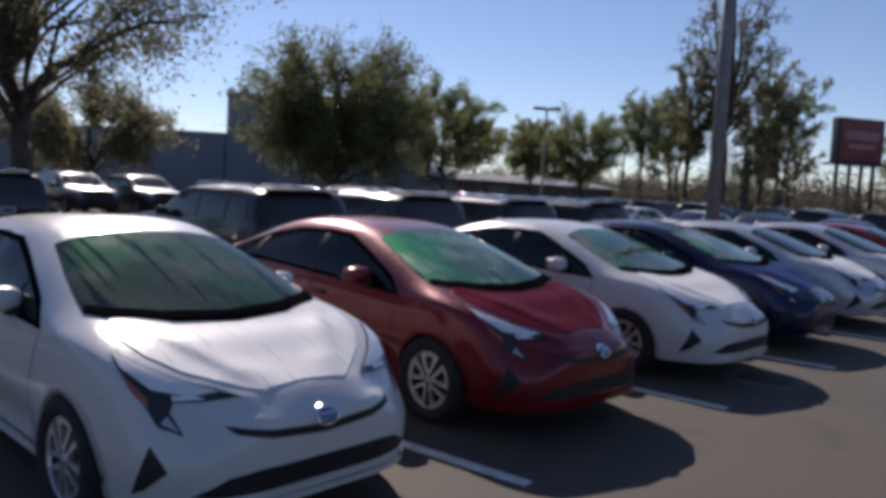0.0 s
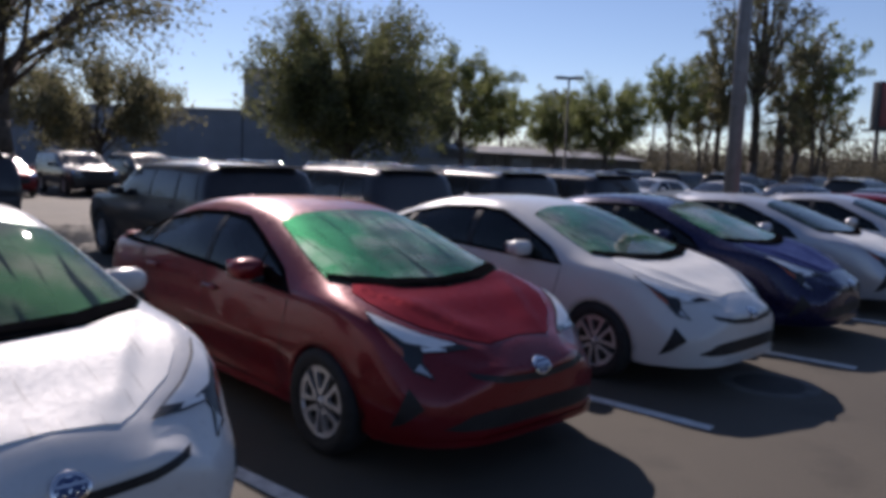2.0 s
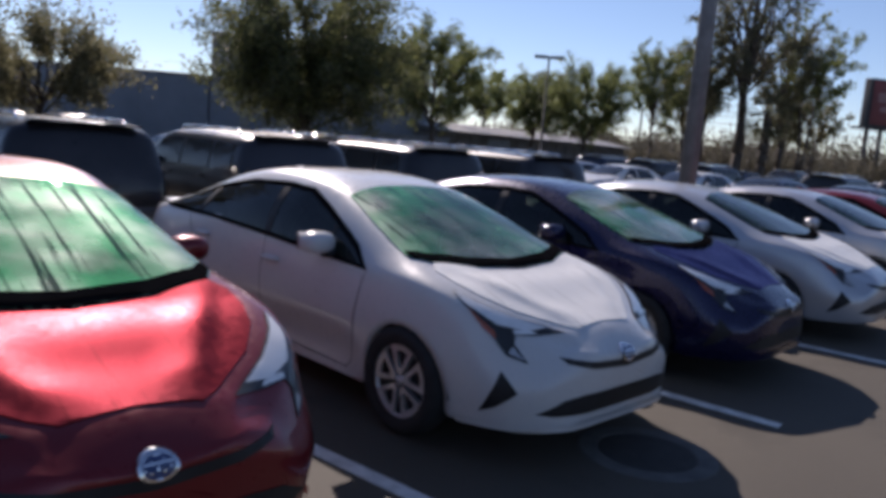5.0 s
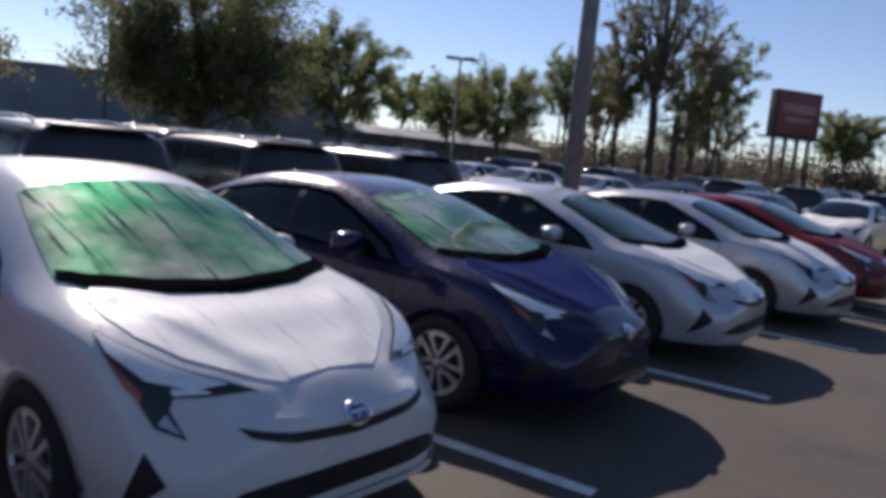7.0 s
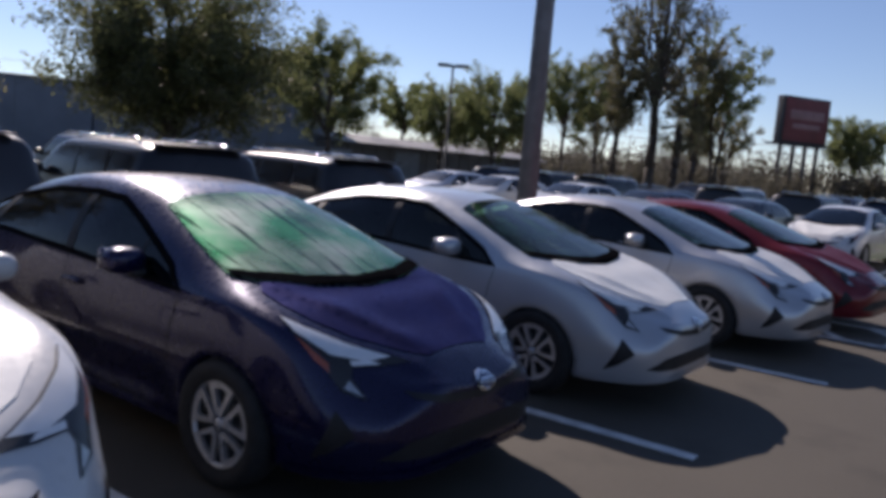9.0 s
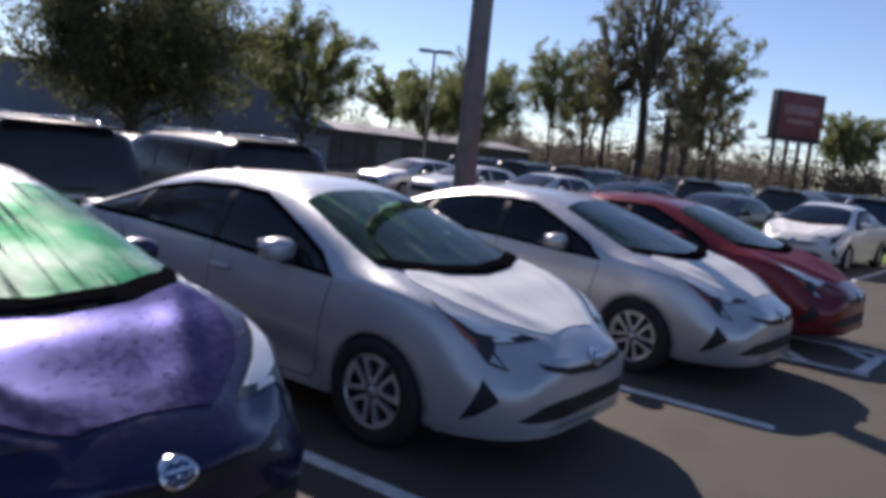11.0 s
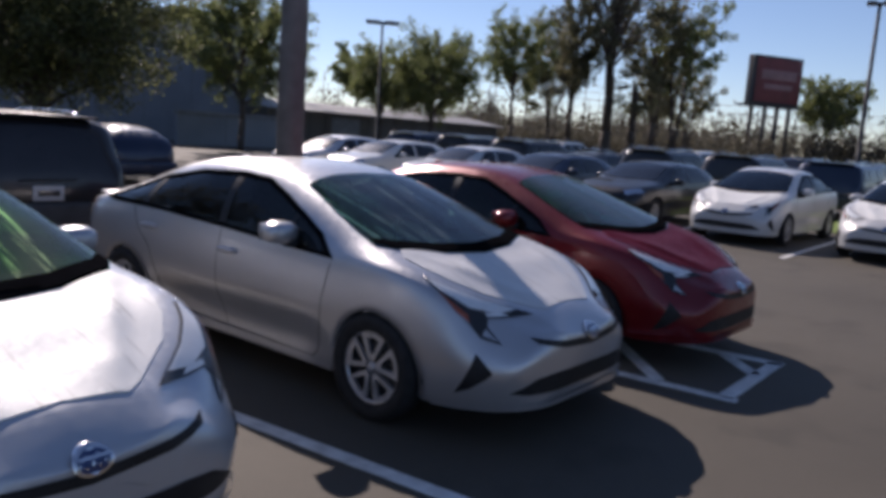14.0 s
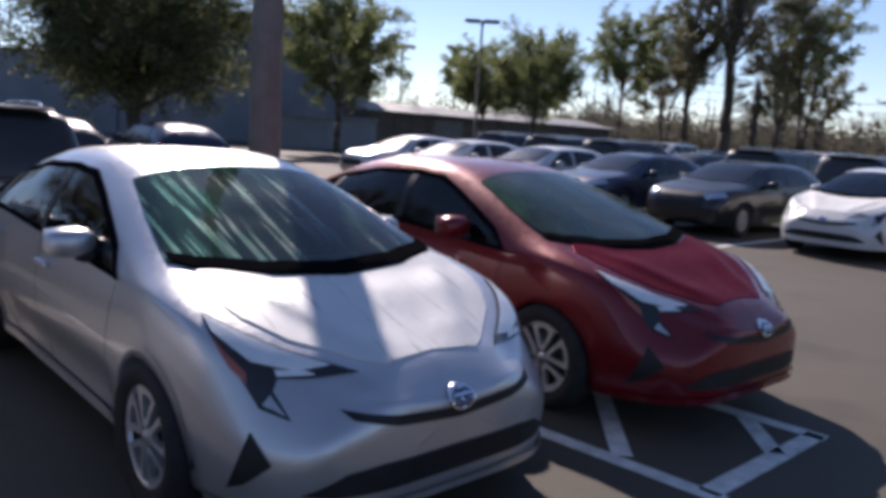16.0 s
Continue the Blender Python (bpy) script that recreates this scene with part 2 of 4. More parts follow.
def part(name, bm, mat, parent, label="", smooth=True):
    ob = new(name, mesh_of(name, bm, mat, smooth))
    ob.parent = parent
    return tagged(ob, label)


def base(name, m, label, category, group="", kind=""):
    ob = new(name)
    ob.empty_display_size = 0.2
    ob.matrix_basis = m
    return tagged(ob, label, category, group, kind)


def blockm(x0, x1, y0, y1, z0, z1, bevel=0.0, bm=None):
    own = bmesh.new()
    bmesh.ops.create_cube(own, size=1)
    for v in own.verts:
        v.co = ((x0 + x1) / 2 + v.co.x * (x1 - x0), (y0 + y1) / 2 + v.co.y * (y1 - y0), (z0 + z1) / 2 + v.co.z * (z1 - z0))
    if bevel:
        bmesh.ops.bevel(own, geom=own.edges[:], offset=bevel, segments=2, affect="EDGES", profile=0.7)
    if bm is None:
        return own
    me = bpy.data.meshes.new("tmp")
    own.to_mesh(me)
    own.free()
    bm.from_mesh(me)
    bpy.data.meshes.remove(me)
    return bm


def lathe(profile, turns=32, axis="x"):
    """A profile of (radius, along) spun round the axis."""
    bm = bmesh.new()
    rings = []
    for r, a in profile:
        ring = []
        for k in range(turns):
            c, s = r * math.cos(2 * math.pi * k / turns), r * math.sin(2 * math.pi * k / turns)
            ring.append(bm.verts.new((a, c, s) if axis == "x" else (c, a, s) if axis == "y" else (c, s, a)))
        rings.append(ring)
    for p, q in zip(rings, rings[1:]):
        for k in range(turns):
            bm.faces.new((p[k], p[(k + 1) % turns], q[(k + 1) % turns], q[k]))
    return bm


def tube(bm, a, b, ra, rb, sides=7):
    """A tapered limb from a to b."""
    a, b = Vector(a), Vector(b)
    d = (b - a).normalized()
    u = d.orthogonal().normalized()
    v = d.cross(u)
    rings = [[bm.verts.new(p + r * (math.cos(2 * math.pi * k / sides) * u + math.sin(2 * math.pi * k / sides) * v)) for k in range(sides)] for p, r in ((a, ra), (b, rb))]
    for k in range(sides):
        bm.faces.new((rings[0][k], rings[0][(k + 1) % sides], rings[1][(k + 1) % sides], rings[1][k]))
    bm.faces.new(rings[0][::-1])
    bm.faces.new(rings[1])


def pchip(table, x):
    """Smooth values without overshoot through a table of (place, value)."""
    t = np.array(table, float)
    xs, ys = t[:, 0], t[:, 1]
    h, d = np.diff(xs), np.diff(ys) / np.diff(xs)
    m = np.zeros(len(xs))
    m[0], m[-1] = d[0], d[-1]
    for k in range(1, len(xs) - 1):
        if d[k - 1] * d[k] > 0:
            w1, w2 = 2 * h[k] + h[k - 1], h[k] + 2 * h[k - 1]
            m[k] = (w1 + w2) / (w1 / d[k - 1] + w2 / d[k])
    x = np.clip(x, xs[0], xs[-1])
    k = np.clip(np.searchsorted(xs, x) - 1, 0, len(h) - 1)
    s = (x - xs[k]) / h[k]
    return (2 * s**3 - 3 * s**2 + 1) * ys[k] + (s**3 - 2 * s**2 + s) * h[k] * m[k] + (-2 * s**3 + 3 * s**2) * ys[k + 1] + (s**3 - s**2) * h[k] * m[k + 1]


def inside(poly, x, y):
    hit = False
    for (ax, ay), (bx, by) in zip(poly, poly[1:] + poly[:1]):
        if (ay > y) != (by > y) and x < (bx - ax) * (y - ay) / (by - ay) + ax:
            hit = not hit
    return hit


def grown(poly, d):
    """The polygon with its corners moved outwards by d."""
    area = sum(ax * by - bx * ay for (ax, ay), (bx, by) in zip(poly, poly[1:] + poly[:1]))
    out = []
    for k, p in enumerate(poly):
        a, b = Vector(poly[k - 1]), Vector(poly[(k + 1) % len(poly)])
        p = Vector(p)
        e, g = (p - a).normalized(), (b - p).normalized()
        n = Vector((e.y + g.y, -e.x - g.x))
        n = n.normalized() if n.length > 1e-6 else Vector((e.y, -e.x))
        c = max(0.45, n.dot(Vector((e.y, -e.x))))
        q = p + n * (d / c if area > 0 else -d / c)
        out.append((q.x, q.y))
    return out


# ---- vehicles ----
from mathutils.bvhtree import BVHTree


def loft(tables, stations, samples=15):
    """A closed car body from tables along its length u: bottom zb, half width w, belt (drop in width, z), rail (x, z), top zt."""
    g = {k: pchip(t, stations) for k, t in tables.items()}
    rings = []
    for k, u in enumerate(stations):
        zb, w, zt = g["zb"][k], g["w"][k], g["zt"][k]
        zm = min(g["zm"][k], zt - 0.02)
        ctrl = [(0, zb), (0.62 * w, zb), (w * 0.925, zb + 0.012), (w * (0.963 - 0.042 * min(1, max(0, (u - 0.35) / 0.25)) * min(1, max(0, (2.4 - u) / 0.25))), zb + 0.36 * (zm - zb)), (w, zm),
                (g["bx"][k] * w, g["bz"][k]), (g["rx"][k] * w, g["rz"][k]), (g["rx"][k] * w * 0.82, 0.42 * g["rz"][k] + 0.58 * zt),
                (g["rx"][k] * w * 0.45, 0.1 * g["rz"][k] + 0.9 * zt), (0, zt)]
        c = np.array(ctrl)
        s = np.r_[0, np.cumsum(np.hypot(*np.diff(c, axis=0).T) + 1e-4)]
        dense = np.concatenate([np.linspace(a, b, n, endpoint=False) for a, b, n in zip(s[:-1], s[1:], (2, 3, 4, 6, 8, 12, 8, 7, 7))] + [[s[-1]]])
        rings.append(np.c_[pchip(np.c_[s, c[:, 0]], dense), pchip(np.c_[s, c[:, 1]], dense)])
    bm = bmesh.new()
    grid = []
    for u, ring in zip(stations, rings):
        right = [bm.verts.new((x, u, z)) for x, z in ring]
        left = [bm.verts.new((-x, u, z)) for x, z in ring[-2:0:-1]]
        grid.append(right + left)
    n = len(grid[0])
    for a, b in zip(grid, grid[1:]):
        for k in range(n):
            bm.faces.new((a[k], a[(k + 1) % n], b[(k + 1) % n], b[k]))
    bm.faces.new(grid[0])
    bm.faces.new(grid[-1][::-1])
    bmesh.ops.recalc_face_normals(bm, faces=bm.faces)
    return bm


class Skin:
    """The body's surface, on which panes, seams and lamps are laid."""

    def __init__(self, bm):
        self.tree = BVHTree.FromBMesh(bm)

    def drop(self, p, way, lift):
        p, way = Vector(p), Vector(way).normalized()
        place, normal, _, _ = self.tree.ray_cast(p - way * 3, way)
        if place is None:
            place, normal, _, _ = self.tree.find_nearest(p)
        if normal.dot(way) > 0:
            normal = -normal
        return place - way * lift / max(0.45, -normal.dot(way))

    def patch(self, points, way, lift=0.004, step=0.05, thick=0.0):
        """A panel with that outline (3D points), pressed along way on to the body."""
        way = Vector(way).normalized()
        a = way.orthogonal().normalized()
        if abs(way.x) > 0.9:
            a = Vector((0, 1, 0))
        elif abs(way.z) > 0.9:
            a = Vector((1, 0, 0))
        b = way.cross(a).normalized()
        flat = [Vector((Vector(p).dot(a), Vector(p).dot(b), 0)) for p in points]
        bm = bmesh.new()
        bm.faces.new([bm.verts.new(p) for p in flat]).normal_update()
        bmesh.ops.triangulate(bm, faces=bm.faces[:])
        for axis in (0, 1):
            lo, hi = min(p[axis] for p in flat), max(p[axis] for p in flat)
            no = Vector((1, 0, 0)) if axis == 0 else Vector((0, 1, 0))
            for k in range(1, int((hi - lo) / step) + 1):
                co = no * (lo + k * step)
                bmesh.ops.bisect_plane(bm, geom=bm.verts[:] + bm.edges[:] + bm.faces[:], plane_co=co, plane_no=no)
        for v in bm.verts:
            v.co = self.drop(a * v.co.x + b * v.co.y, way, lift)
        outward(bm, way)
        if thick:
            edge = [e for e in bm.edges if e.is_boundary]
            for e in edge:
                e.smooth = False
            out = bmesh.ops.extrude_edge_only(bm, edges=edge)["geom"]
            for v in (g for g in out if isinstance(g, bmesh.types.BMVert)):
                v.co += way * thick
        return bm

    def strip(self, line, other, way, lift=0.004, closed=True, step=0.02):
        """A band between two outlines with as many points, pressed on to the body."""
        bm = bmesh.new()
        pairs = list(zip(line, other))
        if closed:
            pairs.append(pairs[0])
        rows = []
        for (a, b), (c, d) in zip(pairs, pairs[1:]):
            a, b, c, d = (Vector(p) for p in (a, b, c, d))
            n = max(1, int((c - a).length / step))
            for k in range(n):
                rows.append((a.lerp(c, k / n), b.lerp(d, k / n)))
        rows.append((Vector(pairs[-1][0]), Vector(pairs[-1][1])))
        made = [(bm.verts.new(self.drop(p, way, lift)), bm.verts.new(self.drop(q, way, lift))) for p, q in rows]
        for (a, b), (c, d) in zip(made, made[1:]):
            bm.faces.new((a, b, d, c))
        outward(bm, Vector(way))
        return bm


def outward(bm, way):
    """Turns the faces of a laid panel out of the body."""
    bm.faces.layers.int.new("laid")
    bm.normal_update()
    for f in bm.faces:
        if f.normal.dot(way) > 0:
            f.normal_flip()


def seam(skin, points, way, width=0.007, lift=0.0025):
    p = [Vector(q) for q in points]
    way = Vector(way).normalized()
    one, two = [], []
    for k in range(len(p)):
        d = (p[min(k + 1, len(p) - 1)] - p[max(k - 1, 0)]).normalized()
        n = d.cross(way).normalized() * width / 2
        one.append(p[k] + n)
        two.append(p[k] - n)
    return skin.strip(one, two, way, lift, closed=False, step=0.05)


def cut(bm, test):
    """Opens the body where test(centre, normal) holds."""
    bmesh.ops.delete(bm, geom=[f for f in bm.faces if test(f.calc_center_median(), f.normal)], context="FACES")


def flip(points):
    return [(-x, y, z) for x, y, z in points]


def wheel(car, x, u, side, r=0.317, rim=0.220, cover=ALLOY, spokes=5):
    """A tyre on a wheel cover of paired spokes; side: -1 or 1, the way it faces."""
    hub = part("wheel", lathe([(0.03, 0.02 * side), (rim * 0.98, 0.02 * side), (rim, -0.12 * side), (0.03, -0.12 * side)], 28), TRIM, car)
    hub.matrix_basis = Matrix.Translation((x, u, r))
    half = 0.098
    prof = [(rim - 0.008, -half * 0.8), (rim + 0.03, -half), (r - 0.035, -half), (r - 0.008, -half * 0.82), (r, -half * 0.55), (r, half * 0.55),
            (r - 0.008, half * 0.82), (r - 0.035, half), (rim + 0.03, half), (rim - 0.008, half * 0.8)]
    tyre = part("tyre", lathe([(a, b * 1.0 - 0.02 * side) for a, b in prof], 40), RUBBER, hub)
    part("rim_ring", lathe([(rim - 0.002, 0.03 * side), (rim - 0.004, 0.052 * side), (rim - 0.016, 0.054 * side), (rim - 0.018, 0.03 * side)], 40), cover, hub)
    for k in range(spokes):
        c = 2 * math.pi * (k + 0.25) / spokes
        bm = bmesh.new()
        outer = [(0.045, -0.42), (rim - 0.014, -0.47), (rim - 0.006, -0.16), (rim - 0.006, 0.16), (rim - 0.014, 0.47), (0.045, 0.42)]
        hole = [(0.080, -0.16), (rim - 0.050, -0.30), (rim - 0.044, -0.12), (rim - 0.044, 0.12), (rim - 0.050, 0.30), (0.080, 0.16)]
        loops = []
        for pts, depth in ((outer, 0.026), (outer, 0.050), (hole, 0.050), (hole, 0.026)):
            loops.append([bm.verts.new((side * depth * (1.12 if r < 0.09 else 1.0), r * math.cos(c + a), r * math.sin(c + a))) for r, a in pts])
        for p, q in zip(loops, loops[1:]):
            for j in range(6):
                bm.faces.new((p[j], p[(j + 1) % 6], q[(j + 1) % 6], q[j]))
        part("spoke", bm, cover, hub, smooth=False)
    part("hub_cap", lathe([(0.0, 0.056 * side), (0.03, 0.055 * side), (0.034, 0.03 * side)], 20), cover, hub)
    return hub


def wheel_well(car, bm_x, u, side, r=0.36, depth=0.32):
    bm = bmesh.new()
    rows = []
    for k in range(17):
        a = math.pi * k / 16
        c, s = u + r * math.cos(a), 0.30 + r * math.sin(a)
        rows.append((bm.verts.new((bm_x * side, c, s)), bm.verts.new(((bm_x - depth) * side, c, s)), bm.verts.new(((bm_x - depth) * side, c, 0.2))))
    for a, b in zip(rows, rows[1:]):
        bm.faces.new((a[0], b[0], b[1], a[1]))
        bm.faces.new((a[1], b[1], b[2], a[2]))
    part("wheel_well", bm, TRIM, car)


def arch_lip(skin, car, u, side, mat, z=0.315, r0=0.332, r1=0.372):
    way = (-side, 0, 0)
    one, two = [], []
    for k in range(33):
        a = radians(-22 + 224 * k / 32)
        for r, out in ((r0, one), (r1, two)):
            out.append((side * 0.9, u + r * math.cos(a), max(0.165, z + r * math.sin(a))))
    bm = skin.strip(one, two, way, 0.005, closed=False, step=0.2)
    inner = [v for v in bm.verts if math.hypot(v.co.y - u, v.co.z - z) < (r0 + r1) / 2]
    edges = [e for e in bm.edges if e.verts[0] in inner and e.verts[1] in inner]
    out = bmesh.ops.extrude_edge_only(bm, edges=edges)["geom"]
    for v in (g for g in out if isinstance(g, bmesh.types.BMVert)):
        v.co.x -= side * 0.05
    part("arch_lip", bm, mat, car)


def ball(x, y, z, rx, ry, rz, p=2.6, n=14):
    """A rounded box."""
    bm = bmesh.new()
    bmesh.ops.create_uvsphere(bm, u_segments=2 * n, v_segments=n, radius=1)
    for v in bm.verts:
        c = v.co
        k = (abs(c.x) ** p + abs(c.y) ** p + abs(c.z) ** p) ** (-1 / p)
        v.co = (x + c.x * k * rx, y + c.y * k * ry, z + c.z * k * rz)
    return bm


def cabin(car, dash_u, dash_z, seats, seat_x=0.36):
    """Dashboard, wheel and seats, as far as they show through the glass."""
    part("dashboard", blockm(-0.66, 0.66, dash_u - 0.1, dash_u + 0.42, dash_z - 0.28, dash_z - 0.03, 0.06), CABIN, car, "dark moulded dashboard")
    bm = lathe([(0.185 + 0.013 * math.cos(a), 0.013 * math.sin(a)) for a in np.linspace(0, 2 * math.pi, 9)], 28, "y")
    blockm(-0.18, 0.18, -0.012, 0.012, -0.02, 0.02, 0.005, bm)
    ring = part("steering_wheel", bm, CABIN, car)
    ring.matrix_basis = pose(seat_x, dash_u + 0.58, dash_z - 0.05, -25)
    for u in seats:
        for s in (-1, 1):
            seat = part("seat", ball(s * seat_x, u + 0.1, 0.78, 0.25, 0.10, 0.36), CLOTH, car)
            seat.rotation_euler = (0, 0, 0)
            part("headrest", ball(s * seat_x, u + 0.17, 1.17, 0.13, 0.055, 0.085), CLOTH, seat)


HB_W = [(-0.93, 0.05), (-0.925, 0.22), (-0.905, 0.42), (-0.865, 0.565), (-0.80, 0.665), (-0.7, 0.755), (-0.6, 0.80), (-0.45, 0.838), (-0.3, 0.862),
        (0.0, 0.885), (0.45, 0.876), (2.0, 0.876), (2.7, 0.885), (3.1, 0.87), (3.35, 0.82), (3.5, 0.71), (3.57, 0.52), (3.6, 0.1)]
HYBRID = {
    "zb": [(-0.93, 0.50), (-0.915, 0.31), (-0.895, 0.225), (-0.85, 0.203), (-0.6, 0.19), (0, 0.18), (3.0, 0.18), (3.3, 0.23), (3.5, 0.31), (3.58, 0.40), (3.6, 0.5)],
    "w": HB_W,
    "zm": [(-0.93, 0.52), (-0.8, 0.42), (-0.6, 0.46), (-0.3, 0.55), (0, 0.60), (0.6, 0.58), (2.0, 0.58), (2.7, 0.64), (3.3, 0.70), (3.6, 0.6)],
    "bx": [(-0.93, 0.85), (-0.88, 0.76), (-0.8, 0.735), (-0.7, 0.775), (-0.6, 0.845), (-0.4, 0.94), (0.0, 0.962), (0.4, 0.958), (2.5, 0.945), (3.2, 0.93), (3.6, 0.9)],
    "bz": [(-0.93, 0.57), (-0.9, 0.59), (-0.8, 0.615), (-0.7, 0.66), (-0.6, 0.715), (-0.4, 0.805), (-0.2, 0.868), (0.1, 0.895), (0.4, 0.89), (1.0, 0.92), (2.0, 0.973), (3.0, 0.971), (3.4, 0.947), (3.5, 0.882), (3.56, 0.783), (3.6, 0.64)],
    "rx": [(-0.93, 0.6), (-0.9, 0.60), (-0.8, 0.575), (-0.7, 0.62), (-0.6, 0.70), (-0.4, 0.79), (-0.1, 0.83), (0.1, 0.845), (0.4, 0.795), (0.8, 0.72), (1.05, 0.675), (1.5, 0.66), (2.3, 0.64), (2.8, 0.635), (3.2, 0.66), (3.44, 0.74), (3.56, 0.85), (3.6, 0.8)],
    "rz": [(-0.93, 0.585), (-0.9, 0.625), (-0.8, 0.655), (-0.7, 0.697), (-0.6, 0.752), (-0.4, 0.843), (-0.2, 0.91), (-0.05, 0.945), (0.15, 0.982), (0.5, 1.104), (0.8, 1.212), (1.05, 1.289), (1.4, 1.348), (1.8, 1.357), (2.3, 1.297), (2.8, 1.158), (3.2, 1.035), (3.44, 0.975), (3.5, 0.893), (3.56, 0.796), (3.6, 0.67)],
    "zt": [(-0.93, 0.588), (-0.915, 0.61), (-0.88, 0.641), (-0.8, 0.703), (-0.755, 0.732), (-0.7, 0.75), (-0.5, 0.815), (-0.3, 0.89), (-0.12, 0.94), (-0.06, 0.964), (0.3, 1.108),
           (0.6, 1.222), (0.85, 1.307), (1.05, 1.366), (1.3, 1.405), (1.55, 1.421), (2.0, 1.404), (2.5, 1.314), (3.0, 1.167), (3.3, 1.074), (3.44, 1.024), (3.47, 1.002),
           (3.5, 0.92), (3.56, 0.816), (3.6, 0.69)],
}
SIDE, SCREEN, FRONT = (1, 0, 0), (0, 0, -1), (0, 1, 0)
HB_WINDOW = [(0.40, 0.895), (0.9, 0.918), (1.5, 0.95), (2.3, 0.981), (2.95, 0.983), (3.12, 0.995), (2.9, 1.077), (2.5, 1.204), (2.0, 1.294), (1.55, 1.314), (1.25, 1.298),
             (0.96, 1.19), (0.74, 1.099), (0.55, 1.013)]
HB_SCREEN = [(-0.715, 0.16), (-0.65, 0.05), (-0.36, -0.07), (0.0, -0.12), (0.36, -0.07), (0.65, 0.05), (0.715, 0.16), (0.645, 0.56), (0.565, 0.93), (0.3, 0.975), (0.0, 0.985),
             (-0.3, 0.975), (-0.565, 0.93), (-0.645, 0.56)]


def hybrid_car():
    """A wedge-shaped five-door hybrid: nose at u = -0.93, front axle at u = 0, rear axle at u = 2.7."""
    car = base("hybrid_car", Matrix.Identity(4), "car", "car")
    ends = [-0.93, -0.928, -0.924, -0.917, -0.908, -0.897, -0.884, -0.868, -0.85, -0.828, -0.80, -0.77]
    tail = [3.4, 3.43, 3.45, 3.465, 3.48, 3.5, 3.52, 3.54, 3.56, 3.575, 3.587, 3.595, 3.6]
    stations = np.array(ends + list(np.linspace(-0.745, 0.3, 56)) + list(np.linspace(0.33, 3.37, 84)) + tail)
    bm = loft(HYBRID, stations)
    skin = Skin(bm)
    win_in, scr_in = grown(HB_WINDOW, -0.014), grown(HB_SCREEN, -0.018)

    def opening(c, n):
        if abs(c.x) > 0.3 and inside(win_in, c.y, c.z) and abs(n.x) > 0.35:
            return True
        if n.z > 0.2 and c.y < 1.2 and inside(scr_in, c.x, c.y):
            return True
        return abs(c.x) > 0.42 and c.z < 0.75 and any(math.hypot(c.y - u, c.z - 0.315) < 0.345 for u in (0, 2.7))

    cut(bm, opening)
    part("body", bm, WHITE, car)
    # glass, its black borders and the pillars
    for s in (-1, 1):
        way = (-s, 0, 0)
        put3 = lambda pts: [(s * 0.9, u, z) for u, z in pts]  # noqa: E731
        part("side_window", skin.patch(put3(grown(HB_WINDOW, -0.004)), way, 0.001, 0.09), DARK_GLASS, car, "dark tinted side glass")
        part("window_seal", skin.strip(put3(grown(HB_WINDOW, 0.008)), put3(grown(HB_WINDOW, -0.024)), way, 0.005), SEAL, car, "black window surround")
        for a, b in (((1.50, 0.945), (1.53, 1.32)), ((2.50, 0.98), (2.42, 1.22)), ((0.84, 0.925), (0.82, 1.12))):
            part("pillar", seam(skin, put3([a, b]), way, 0.075 if a[0] > 1 else 0.03, 0.004), TRIM, car)
        for pts in ([(0.40, 0.87), (0.43, 0.70), (0.455, 0.5), (0.50, 0.30), (0.56, 0.245)], [(1.50, 0.94), (1.515, 0.7), (1.50, 0.45), (1.44, 0.265)],
                    [(2.62, 0.97), (2.52, 0.81), (2.36, 0.70), (2.28, 0.55), (2.22, 0.36), (2.12, 0.275)], [(0.56, 0.245), (1.44, 0.265), (2.12, 0.275)]):
            part("door_seam", seam(skin, put3(pts), way), TRIM, car)
        for u, z in ((1.40, 0.80), (2.36, 0.845)):
            handle = part("door_handle", ball(s * 0.0, 0, 0, 0.018, 0.105, 0.020, 3, 8), WHITE, car)
            handle.location = skin.drop((s * 0.9, u, z), way, 0.016)
        # front lamp: dark bowl, band with painted-on shine, amber corner, clear lens
        lamp = [(-0.76, -0.25, 0.887), (-0.70, -0.378, 0.846), (-0.58, -0.54, 0.785), (-0.46, -0.635, 0.742), (-0.345, -0.72, 0.705), (-0.52, -0.67, 0.695),
                (-0.632, -0.615, 0.697), (-0.655, -0.63, 0.658), (-0.62, -0.703, 0.563), (-0.70, -0.615, 0.597), (-0.745, -0.525, 0.712), (-0.785, -0.375, 0.831)]
        band = [(-0.76, -0.26, 0.883), (-0.70, -0.378, 0.841), (-0.58, -0.54, 0.780), (-0.43, -0.658, 0.728), (-0.56, -0.625, 0.715), (-0.69, -0.525, 0.745), (-0.768, -0.37, 0.832)]
        amber = [(-0.775, -0.37, 0.822), (-0.745, -0.46, 0.762), (-0.715, -0.54, 0.712), (-0.725, -0.562, 0.675), (-0.758, -0.49, 0.727)]
        inner = [(-0.635, -0.595, 0.725), (-0.53, -0.645, 0.718), (-0.50, -0.665, 0.702), (-0.63, -0.61, 0.702)]
        tip = [(-0.665, -0.625, 0.645), (-0.635, -0.69, 0.58), (-0.688, -0.615, 0.61)]
        turn = (lambda q: q) if s < 0 else flip  # noqa: E731
        way2 = (0.55 * -s, 0.8, -0.28)
        light = part("headlight", skin.patch(turn(lamp), way2, 0.004, 0.03), TRIM, car, "dark swept-back headlight")
